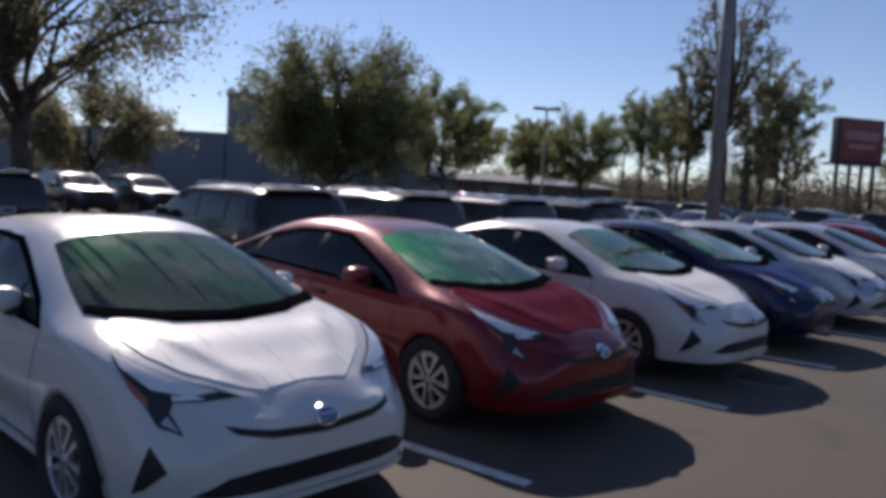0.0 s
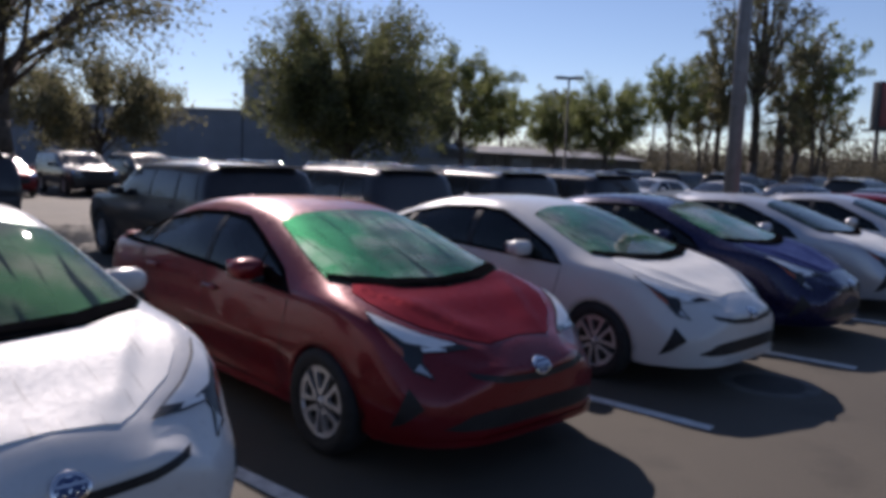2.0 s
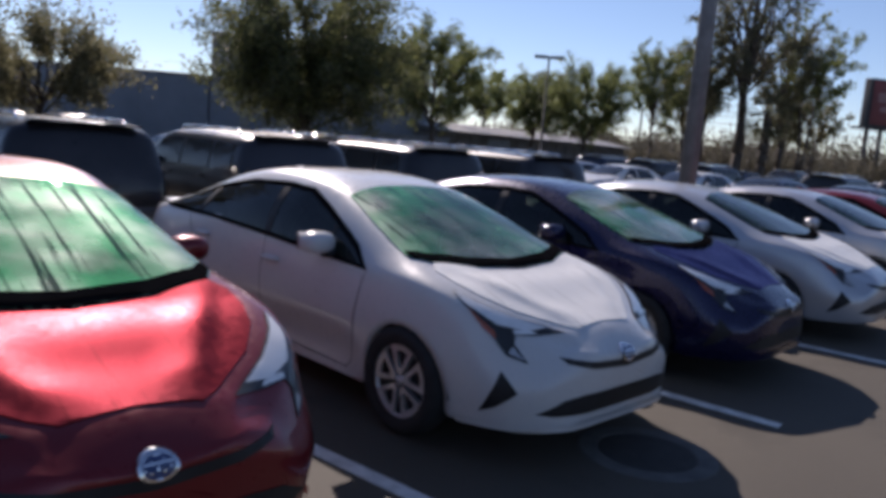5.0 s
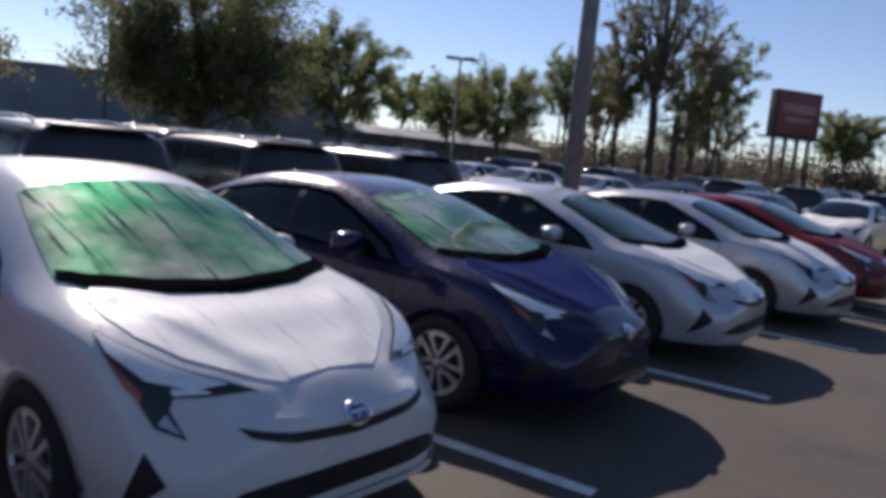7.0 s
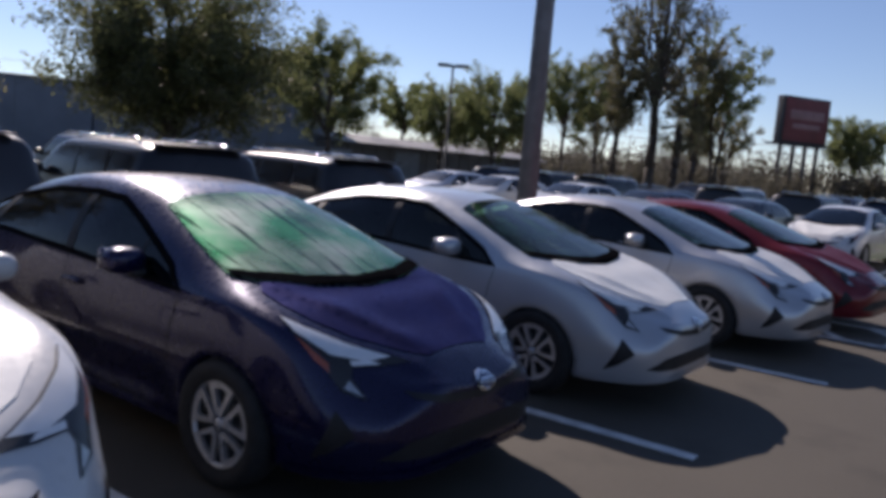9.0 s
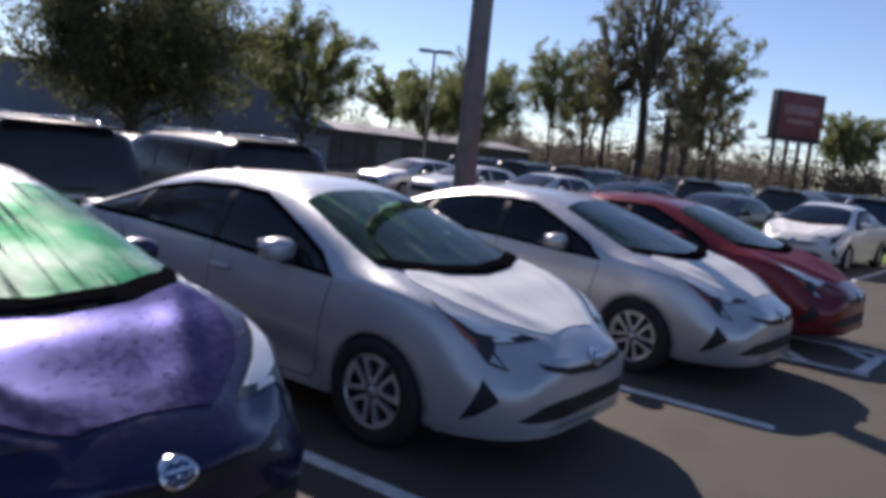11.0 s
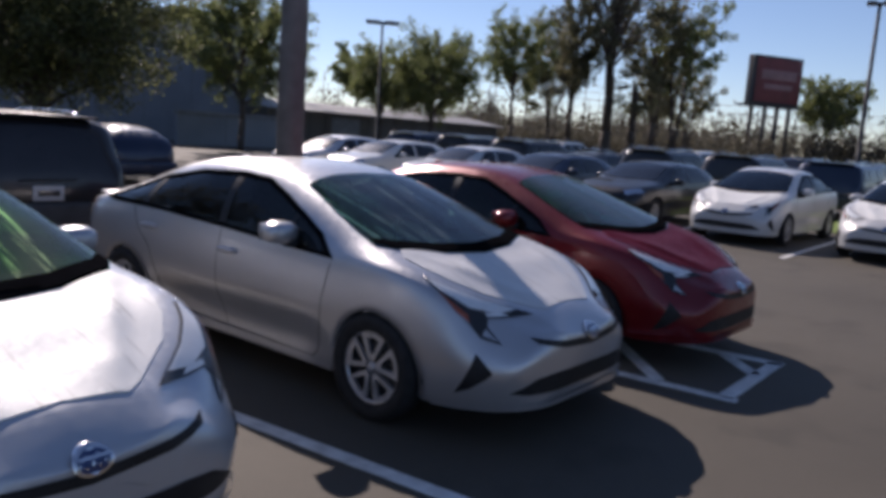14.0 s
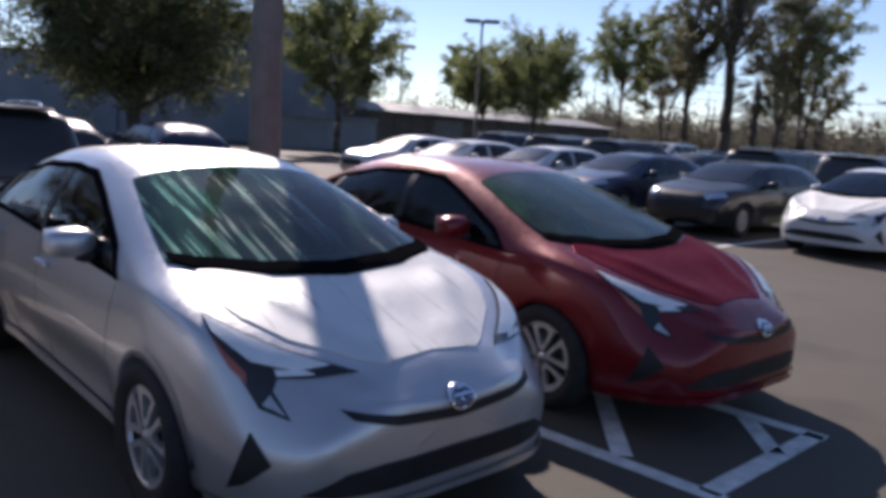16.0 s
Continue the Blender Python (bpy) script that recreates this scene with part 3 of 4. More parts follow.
        part("reflector_band", skin.patch(turn(band), way2, 0.008, 0.03), LAMP_SHINE, light, "reflector band with its shine painted white")
        part("lamp_bowl", skin.patch(turn(inner), way2, 0.008, 0.03), LAMP_SHINE, light)
        part("lower_lamp", skin.patch(turn(tip), way2, 0.007, 0.03), ALLOY, light)
        part("amber_reflector", skin.patch(turn(amber), way2, 0.009, 0.03), AMBER, light, "amber side reflector")
        part("lens", skin.patch(turn(lamp), way2, 0.012, 0.04, thick=0.008), CLEAR_GLASS, light, "clear plastic lens")
        fog = [(-0.752, -0.64, 0.53), (-0.815, -0.58, 0.305), (-0.775, -0.64, 0.335), (-0.705, -0.72, 0.42)]
        part("fog_recess", skin.patch(turn(fog), way2, 0.005, 0.05), TRIM, car, "black triangular fog recess")
        part("corner_lip", seam(skin, turn([(-0.60, -0.82, 0.245), (-0.70, -0.75, 0.24), (-0.78, -0.6, 0.225), (-0.83, -0.42, 0.212)]), (0.75 * -s, 0.66, 0), 0.03, 0.018), WHITE, car)
        part("sill", seam(skin, put3([(0.37, 0.225), (1.2, 0.228), (2.33, 0.235)]), way, 0.05, 0.016), WHITE, car, "body-coloured sill blade")
        taillamp = [(s * 0.8, 3.30, 0.92), (s * 0.8, 3.46, 0.955), (s * 0.75, 3.5, 0.85), (s * 0.7, 3.53, 0.7), (s * 0.78, 3.42, 0.72), (s * 0.8, 3.40, 0.9)]
        part("tail_light", skin.patch(taillamp, (-s, -0.5, 0), 0.006, 0.06), TAIL, car, "red tail lamp")
        mirror = part("mirror", ball(s * 0.912, 0.80, 1.00, 0.115, 0.085, 0.070, 2.7), WHITE, car, "rounded door mirror")
        part("mirror_glass", blockm(s * 0.912 - 0.09, s * 0.912 + 0.09, 0.883, 0.888, 0.945, 1.055, 0.002), CHROME, mirror)
        part("mirror_foot", ball(s * 0.83, 0.77, 0.935, 0.07, 0.05, 0.03), TRIM, mirror)
        for u in (0.0, 2.7):
            arch_lip(skin, car, u, s, WHITE)
            wheel_well(car, 0.84, u, s)
            wheel(car, s * 0.818, u, s)
        part("wiper", seam(skin, [(s * 0.05 - 0.3, -0.05, 1), (s * 0.05 - 0.05, -0.075, 1), (s * 0.05 + 0.25, -0.05, 1)], SCREEN, 0.02, 0.02), SEAL, car)
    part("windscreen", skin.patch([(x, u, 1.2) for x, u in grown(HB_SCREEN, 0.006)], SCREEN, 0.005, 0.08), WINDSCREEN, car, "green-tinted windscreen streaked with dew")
    part("windscreen_border", skin.strip([(x, u, 1.2) for x, u in grown(HB_SCREEN, 0.006)], [(x, u, 1.2) for x, u in grown(HB_SCREEN, -0.034)], SCREEN, 0.002), SEAL, car)
    cowl = [(-0.715, 0.16), (-0.65, 0.05), (-0.36, -0.075), (0, -0.125), (0.36, -0.075), (0.65, 0.05), (0.715, 0.16),
            (0.70, 0.225), (0.61, 0.125), (0.36, 0.022), (0, -0.025), (-0.36, 0.022), (-0.61, 0.125), (-0.70, 0.225)]
    part("cowl", skin.patch([(x, u, 1.2) for x, u in cowl], SCREEN, 0.012, 0.06), SEAL, car, "black cowl under the windscreen")
    edge = [(-0.64, 0.03), (-0.695, -0.05), (-0.69, -0.2), (-0.645, -0.355), (-0.535, -0.515), (-0.42, -0.612), (-0.315, -0.705), (-0.24, -0.755), (-0.15, -0.745)]
    hood = edge + [(0, -0.735)] + [(-x, u) for x, u in edge[::-1]] + [(0.36, -0.085), (0, -0.135), (-0.36, -0.085)]
    bm = skin.patch([(x, u, 1.2) for x, u in hood], SCREEN, 0.005, 0.025, thick=0.022)
    for v in bm.verts:  # two ridges that run from the windscreen's corners to the badge
        run = (v.co.y + 0.76) / 0.8
        d = (abs(v.co.x) - (0.20 + 0.43 * run)) / (0.05 if abs(v.co.x) > 0.20 + 0.43 * run else 0.13)
        v.co.z += 0.016 * math.exp(-d * d) * max(0.0, min(1.0, 2.2 * (1 - run)) * min(1.0, 5 * run))
    part("hood", bm, WHITE, car, "dew-covered hood")
    slot = [(-0.49, 0.612), (-0.3, 0.585), (0, 0.568), (0.3, 0.585), (0.49, 0.612), (0.465, 0.582), (0.3, 0.545), (0, 0.525), (-0.3, 0.545), (-0.465, 0.582)]
    part("upper_grille", skin.patch([(x, -0.9, z) for x, z in slot], FRONT, 0.004, 0.05), TRIM, car, "narrow black upper grille")
    mouth = [(-0.645, 0.322), (-0.50, 0.395), (-0.36, 0.41), (0, 0.412), (0.36, 0.41), (0.50, 0.395), (0.645, 0.322), (0.55, 0.308), (0.3, 0.302), (0, 0.30), (-0.3, 0.302), (-0.55, 0.308)]
    grille = part("lower_grille", skin.patch([(x, -0.9, z) for x, z in mouth], FRONT, 0.004, 0.05), TRIM, car, "wide black lower grille")
    for z in (0.325, 0.35, 0.375):
        part("slat", seam(skin, [(-0.42, -0.9, z), (0, -0.9, z + 0.008), (0.42, -0.9, z)], FRONT, 0.008, 0.010), TRIM, grille)
    part("front_lip", seam(skin, [(-0.62, -0.8, 0.245), (-0.5, -0.87, 0.242), (-0.25, -0.9, 0.238), (0, -0.9, 0.236), (0.25, -0.9, 0.238), (0.5, -0.87, 0.242), (0.62, -0.8, 0.245)], FRONT, 0.034, 0.018), WHITE, car, "body-coloured chin lip")
    oval = [(0.068 * math.cos(a), 0.603 + 0.047 * math.sin(a)) for a in np.linspace(0, 2 * math.pi, 24, endpoint=False)]
    small = [(0.055 * math.cos(a), 0.603 + 0.036 * math.sin(a)) for a in np.linspace(0, 2 * math.pi, 24, endpoint=False)]
    badge = part("badge", skin.patch([(x, -0.9, z) for x, z in oval], FRONT, 0.016, 0.03, thick=0.014), CHROME, car, "oval chrome badge with blue field")
    part("badge_field", skin.patch([(x, -0.9, z) for x, z in small], FRONT, 0.018, 0.03), EMBLEM, badge)
    part("badge_bar", seam(skin, [(-0.05, -0.9, 0.618), (0.05, -0.9, 0.618)], FRONT, 0.010, 0.022), CHROME, badge)
    part("badge_stem", seam(skin, [(0.0, -0.9, 0.565), (0.0, -0.9, 0.640)], FRONT, 0.020, 0.021), CHROME, badge)
    part("spoiler", blockm(-0.63, 0.63, 3.36, 3.53, 0.971, 0.996, 0.013), WHITE, car, "thin tail spoiler lip")
    part("antenna", ball(0, 2.35, 1.357, 0.018, 0.07, 0.035, 2.2, 8), WHITE, car)
    part("cabin_floor", blockm(-0.7, 0.7, 0.1, 3.2, 0.28, 0.34, 0.02), CABIN, car)
    part("rear_view_mirror", ball(0, 0.90, 1.18, 0.12, 0.02, 0.035, 3, 8), CABIN, car, "cabin mirror behind the windscreen")
    cabin(car, 0.22, 0.93, (1.45, 2.35))
    return car


def recolour(car, colour, label, group=""):
    """Gives a copy its own paint; hood with dew, pale ones lightened as if sunlit."""
    for o in car.children_recursive:
        if o.type == "MESH" and o.data.materials[0] is WHITE:
            o.material_slots[0].link = "OBJECT"
            o.material_slots[0].material = DEWY_SUNLIT[colour.name] if o.name.startswith("hood") else colour
    return tagged(car, label, "car", group)


def pane(car, mat):
    """Another glass in the windscreen."""
    for o in car.children:
        if o.name.startswith("windscreen") and o.data.materials[0] is WINDSCREEN:
            o.material_slots[0].link = "OBJECT"
            o.material_slots[0].material = mat


first = hybrid_car()
ROW = "hybrid cars in a row"
SPOTS = [  # across, front axle, turn, paint, label
    (-1.437, 1.05, 2.5, WHITE, "white hybrid car with dew-streaked hood, parked on asphalt"),
    (1.163, 1.185, 0.8, RED, "metallic red hybrid car parked between two white ones"),
    (3.876, 1.266, 1.8, WHITE, "white hybrid car with bright dew on its windscreen"),
    (6.404, 1.441, 5.6, BLUE, "dark blue hybrid car with dew-covered windscreen"),
    (9.072, 1.538, 5.6, PEARL, "pale silver hybrid car parked beside the blue one"),
    (12.026, 1.471, 2.3, SILVER, "silver hybrid car with a pole's shadow across its hood"),
    (14.37, 1.45, 1.2, RED, "red hybrid car parked over a hatched bay"),
]
for n, (x, y, turn, colour, label) in enumerate(SPOTS):
    m = pose(x, y, 0, 0, 0, turn)
    car = first if n == 0 else copy_thing(first, m)
    car.matrix_basis = m
    recolour(car, colour, label, ROW)
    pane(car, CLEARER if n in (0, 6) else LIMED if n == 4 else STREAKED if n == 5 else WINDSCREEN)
for y, label in ((3.8, "white hybrid car parked facing the aisle by the grass"), (1.12, "white hybrid car at the aisle's edge")):
    facing = recolour(copy_thing(first, pose(23.3, y, 0, 0, 0, -90)), WHITE, label, "cars facing the aisle")
    pane(facing, DARK_GLASS)
# ---- ground ----
def sheet(name, x0, x1, y0, y1, z, mat, label, category, kind="structure", nx=1, ny=1):
    bm = bmesh.new()
    bmesh.ops.create_grid(bm, x_segments=nx, y_segments=ny, size=1)
    for v in bm.verts:
        v.co = (x0 + (v.co.x + 1) / 2 * (x1 - x0), y0 + (v.co.y + 1) / 2 * (y1 - y0), z)
    return tagged(new(name, mesh_of(name, bm, mat, False)), label, category, "", kind)


sheet("ground", -600, 600, -600, 600, 0.0, ASPHALT, "worn brown-grey asphalt of the car park", "ground", "structure", 40, 40)


def stripe(name, a, b, width, label="worn white painted bay line on asphalt"):
    a, b = Vector((*a, 0)), Vector((*b, 0))
    d = (b - a).normalized()
    n = Vector((-d.y, d.x, 0)) * width / 2
    bm = bmesh.new()
    count = max(2, int((b - a).length / 0.12))
    rows = []
    for k in range(count + 1):
        c = a.lerp(b, k / count)
        j = 0.006 * noise.noise(c * 7), 0.006 * noise.noise(c * 7 + Vector((9, 0, 0)))
        rows.append([bm.verts.new(c + n * (1 + j[0] * 8) + Vector((0, 0, z))) for z in (0.0, 0.004)] + [bm.verts.new(c - n * (1 + j[1] * 8) + Vector((0, 0, z))) for z in (0.004, 0.0)])
    for p, q in zip(rows, rows[1:]):
        for k in range(3):
            bm.faces.new((p[k], p[k + 1], q[k + 1], q[k]))
    bm.faces.new(rows[0])
    bm.faces.new(rows[-1][::-1])
    return tagged(new(name, mesh_of(name, bm, LINE, False)), label, "road marking", "bay lines", "structure")


for x, y in ((-2.72, -0.15), (-0.05, -0.08), (2.65, -0.03), (5.30, 0.0), (8.02, 0.04), (10.83, 0.10), (13.36, 0.10)):
    stripe("bay_line", (x, y), (x - 0.125 * 5.2, y + 5.2), 0.10)
stripe("hatch_line", (13.36, 0.19), (14.62, 0.25), 0.11, "worn white bar closing the hatched bay")
stripe("hatch_line", (14.60, 0.19), (14.05, 5.2), 0.11, "worn white edge line of the hatched bay")
for x in (12.67, 13.87):
    lo, hi = max(13.36, x + 0.25), 14.5
    y0 = lo - x
    if y0 < 3:
        stripe("hatch_line", (lo, y0), (min(hi, lo + 1.3), y0 + min(hi - lo, 1.3)), 0.11, "worn white diagonal bar of the hatched bay")
for y in (-3.1, -0.3, 2.42, 5.1, 7.8, 10.4, 13.1, 15.8):
    stripe("bay_line", (21.5, y), (27.3, y + 0.3), 0.10, "thin white line between the bays facing the aisle")
sheet("grass_ground", 27.3, 31.4, -20, 26, 0.03, plain("green turf", (0.14, 0.20, 0.035), 0.9, 0, 0.4, 2.0), "green grass strip between the parking rows", "grass")

bm = lathe([(0.001, 0.004), (0.27, 0.004), (0.28, 0.0)], 36, "z")
mark = new("road_patch", mesh_of("road_patch", bm, plain("dark sealed asphalt", (0.03, 0.028, 0.026), 0.8, 0, 0.3, 9, 0.2), False))
mark.location = (4.09, 0.25, 0)
tagged(mark, "round dark sealed patch in the asphalt", "road marking", "", "structure")
bm = lathe([(0.285, 0.0), (0.29, 0.005), (0.39, 0.005), (0.40, 0.0)], 36, "z")
rim = new("road_ring", mesh_of("road_ring", bm, plain("pale concrete collar", (0.10, 0.098, 0.092), 0.85, 0, 0.35, 6, 0.3), False))
rim.location = (4.09, 0.25, 0)
tagged(rim, "pale worn ring round the sealed patch", "road marking", "", "structure")


# ---- other vehicles ----
def plain_car(name, tables, n, windows, screen, rear, lamps, tails, u2, r, half, rails=False, plate=None):
    """A parked car that stays farther off: windows and lamps laid on the body, wheels, mirrors, bumpers."""
    car = base(name, Matrix.Identity(4), "car", "car")
    u0, u1 = tables["w"][0][0], tables["w"][-1][0]
    t = (1 - np.cos(np.linspace(0, math.pi, n))) / 2 * 0.55 + np.linspace(0, 1, n) * 0.45
    bm = loft(tables, u0 + (u1 - u0) * t)
    skin = Skin(bm)
    cut(bm, lambda c, nrm: abs(c.x) > 0.45 and c.z < r + 0.42 and any(math.hypot(c.y - u, c.z - r) < r + 0.03 for u in (0, u2)))
    part("body", bm, WHITE, car)
    for s in (-1, 1):
        way = (-s, 0, 0)
        for poly in windows:
            part("side_window", skin.patch([(s * half, u, z) for u, z in poly], way, 0.012, 0.2), PRIVACY, car, "dark side window")
        part("headlight", skin.patch([(s * x, u, z) for x, u, z in lamps], (-s * 0.5, 0.8, -0.2), 0.012, 0.12), CHROME, car, "clear front lamp")
        part("tail_light", skin.patch([(s * x, u, z) for x, u, z in tails], (-s * 0.6, -0.8, 0), 0.014, 0.12), TAIL, car, "red tail lamp")
        mirror = part("mirror", ball(s * (half + 0.09), windows[0][0][0] + 0.25, windows[0][0][1] + 0.07, 0.11, 0.07, 0.075, 2.7, 8), WHITE, car)
        part("mirror_foot", ball(s * (half - 0.02), windows[0][0][0] + 0.22, windows[0][0][1] + 0.02, 0.06, 0.04, 0.03, 2.4, 6), TRIM, mirror)
        for u in (0, u2):
            arch_lip(skin, car, u, s, TRIM if rails else WHITE, r, r + 0.02, r + 0.065)
            wheel_well(car, half - 0.06, u, s, r + 0.05)
            wheel(car, s * (half - 0.085), u, s, r, r * 0.63)
        for u, z in ((windows[0][0][0] + 0.95, windows[0][0][1] - 0.09), (windows[0][0][0] + 1.95, windows[0][0][1] - 0.07)):
            h = part("door_handle", ball(0, 0, 0, 0.02, 0.1, 0.02, 3, 6), WHITE, car)
            h.location = skin.drop((s * half, u, z), way, 0.014)
        if rails:
            bar = bmesh.new()
            pts = [(s * 0.60, u, 0) for u in (1.35, 1.45, 2.0, 2.6, 3.1, 3.2)]
            path = [skin.drop((x, u, 1.6), SCREEN, 0.0 if k in (0, 5) else 0.06) for k, (x, u, _) in enumerate(pts)]
            for a, b in zip(path, path[1:]):
                tube(bar, a, b, 0.018, 0.018, 8)
            part("roof_rail", bar, CHROME, car, "bright roof rail")
    part("windscreen", skin.patch([(x, u, 1.3) for x, u in screen], SCREEN, 0.012, 0.2), PRIVACY, car, "dark windscreen")
    part("rear_window", skin.patch([(x, u1, z) for x, z in rear], (0, -1, 0), 0.014, 0.2), PRIVACY, car, "dark rear window")
    grille = [(-0.5, 0.62), (0.5, 0.62), (0.45, 0.45), (-0.45, 0.45)] if not rails else [(-0.5, 0.92), (0.5, 0.92), (0.45, 0.62), (-0.45, 0.62)]
    part("grille", skin.patch([(x, u0, z) for x, z in grille], FRONT, 0.012, 0.12), TRIM, car)
    z0 = tables["zb"][-1][1]
    part("rear_bumper", blockm(-half * 0.88, half * 0.88, u1 - 0.16, u1 + 0.06, z0 - 0.14, z0 + 0.14, 0.05), DARK_STEEL if rails else WHITE, car)
    if plate:
        tag = part("plate", blockm(-0.16, 0.16, u1 - 0.02, u1 + 0.012, plate - 0.08, plate + 0.08, 0.006), PLATE, car, "white paper plate")
        part("plate_print", blockm(-0.11, 0.11, u1 + 0.010, u1 + 0.016, plate - 0.03, plate + 0.03, 0.002), GREY, tag)
    if rails:
        part("spoiler", blockm(-0.60, 0.60, 3.48, 3.72, 1.555, 1.585, 0.012), WHITE, car)
        part("rear_wiper", blockm(-0.2, 0.2, 3.735, 3.75, 1.17, 1.19, 0.004), TRIM, car)
        part("trim_bar", blockm(-0.30, 0.30, 3.82, 3.85, 0.885, 0.91, 0.006), TRIM, car)
    return car


SUV = {
    "zb": [(-0.9, 0.45), (-0.85, 0.30), (-0.5, 0.26), (3.0, 0.28), (3.6, 0.33), (3.78, 0.42), (3.85, 0.52)],
    "w": [(-0.9, 0.45), (-0.88, 0.66), (-0.8, 0.83), (-0.5, 0.92), (0, 0.945), (3.3, 0.945), (3.6, 0.93), (3.78, 0.88), (3.85, 0.76)],
    "zm": [(-0.9, 0.6), (0, 0.7), (3.3, 0.72), (3.85, 0.7)],
    "bx": [(-0.9, 0.92), (0, 0.96), (3.3, 0.965), (3.85, 0.95)],
    "bz": [(-0.9, 0.68), (-0.8, 0.90), (0, 0.98), (0.5, 1.0), (3.4, 1.04), (3.74, 1.03), (3.81, 0.92), (3.85, 0.8)],
    "rx": [(-0.9, 0.8), (0, 0.85), (0.4, 0.85), (1.2, 0.795), (3.3, 0.79), (3.66, 0.80), (3.85, 0.9)],
    "rz": [(-0.9, 0.71), (-0.8, 0.95), (0.3, 1.05), (0.6, 1.16), (1.15, 1.46), (1.4, 1.515), (3.4, 1.50), (3.60, 1.46), (3.72, 1.2), (3.8, 1.0), (3.85, 0.84)],
    "zt": [(-0.9, 0.74), (-0.88, 0.88), (-0.8, 0.98), (-0.4, 1.04), (0.35, 1.09), (0.45, 1.12), (1.0, 1.43), (1.2, 1.53), (1.45, 1.588), (2.2, 1.61), (3.2, 1.60), (3.55, 1.575),
           (3.66, 1.50), (3.76, 1.22), (3.82, 1.02), (3.85, 0.88)],
}
COMPACT = {
    "zb": [(-0.85, 0.42), (-0.82, 0.25), (-0.5, 0.2), (2.9, 0.22), (3.2, 0.28), (3.35, 0.42)],
    "w": [(-0.85, 0.35), (-0.82, 0.58), (-0.74, 0.72), (-0.5, 0.82), (0, 0.86), (2.7, 0.86), (3.1, 0.83), (3.27, 0.74), (3.35, 0.55)],
    "zm": [(-0.85, 0.52), (0, 0.6), (2.7, 0.62), (3.35, 0.6)],
    "bx": [(-0.85, 0.88), (0, 0.96), (2.7, 0.955), (3.35, 0.93)],
    "bz": [(-0.85, 0.58), (-0.7, 0.72), (-0.3, 0.835), (0.3, 0.877), (2.5, 0.946), (3.1, 0.954), (3.3, 0.835), (3.35, 0.7)],
    "rx": [(-0.85, 0.75), (-0.3, 0.82), (0.3, 0.82), (1.0, 0.70), (2.4, 0.68), (3.0, 0.74), (3.35, 0.85)],
    "rz": [(-0.85, 0.61), (-0.7, 0.767), (-0.3, 0.877), (0.2, 0.946), (0.6, 1.09), (1.1, 1.268), (1.6, 1.311), (2.4, 1.285), (2.9, 1.175), (3.2, 1.005), (3.35, 0.74)],
    "zt": [(-0.85, 0.63), (-0.8, 0.72), (-0.7, 0.792), (-0.3, 0.903), (0.1, 0.954), (0.2, 0.988), (0.9, 1.268), (1.1, 1.319), (1.6, 1.375), (2.3, 1.353), (2.8, 1.277), (3.1, 1.132), (3.28, 0.946), (3.35, 0.767)],
}
suv = plain_car("suv", SUV, 64, [[(0.75, 1.045), (1.95, 1.075), (1.95, 1.455), (1.35, 1.455)], [(2.03, 1.075), (2.85, 1.09), (2.82, 1.455), (2.03, 1.455)], [(2.93, 1.09), (3.48, 1.10), (3.40, 1.43), (2.90, 1.45)]],
                [(-0.68, 0.50), (0, 0.44), (0.68, 0.50), (0.60, 1.22), (0, 1.30), (-0.60, 1.22)], [(-0.68, 1.10), (0.68, 1.10), (0.62, 1.45), (-0.62, 1.45)],
                [(0.55, -0.86, 0.92), (0.80, -0.75, 0.95), (0.82, -0.6, 0.84), (0.58, -0.84, 0.78)], [(0.80, 3.72, 1.08), (0.86, 3.60, 1.08), (0.88, 3.65, 0.78), (0.78, 3.82, 0.78)],
                2.75, 0.36, 0.945, rails=True, plate=0.76)
compact = plain_car("hatchback_car", COMPACT, 54, [[(0.55, 0.895), (1.45, 0.924), (1.45, 1.268), (1.12, 1.252)], [(1.53, 0.924), (2.55, 0.954), (2.35, 1.243), (1.53, 1.273)]],
                    [(-0.64, 0.26), (0, 0.16), (0.64, 0.26), (0.56, 1.0), (0, 1.05), (-0.56, 1.0)], [(-0.55, 0.97), (0.55, 0.97), (0.5, 1.19), (-0.5, 1.19)],
                    [(0.45, -0.75, 0.76), (0.72, -0.5, 0.82), (0.76, -0.45, 0.72), (0.52, -0.74, 0.66)], [(0.70, 3.2, 0.98), (0.80, 3.05, 0.98), (0.80, 3.1, 0.74), (0.70, 3.27, 0.74)],
                    2.6, 0.31, 0.86)


def place(kind, m, colour, label, group, used=[]):
    thing = kind if kind not in used else copy_thing(kind, m)
    used.append(kind)
    thing.matrix_basis = m
    for o in thing.children_recursive:
        if o.type == "MESH" and o.data.materials[0] is WHITE:
            o.material_slots[0].link = "OBJECT"
            o.material_slots[0].material = colour
    return tagged(thing, label, "car" if kind is compact else "suv", group)


for x, colour, label in ((3.24, BLACK, "black suv with roof rails parked tail to the hybrid cars"), (5.98, GREY, "dark grey suv with bright roof rails"),
                         (8.78, BLACK, "black suv with tinted windows and roof rails"), (11.6, BLACK, "dark suv with a white paper plate")):
    place(suv, pose(x, 10.75, 0, 0, 0, 180), colour, label, "suvs behind the hybrid cars")
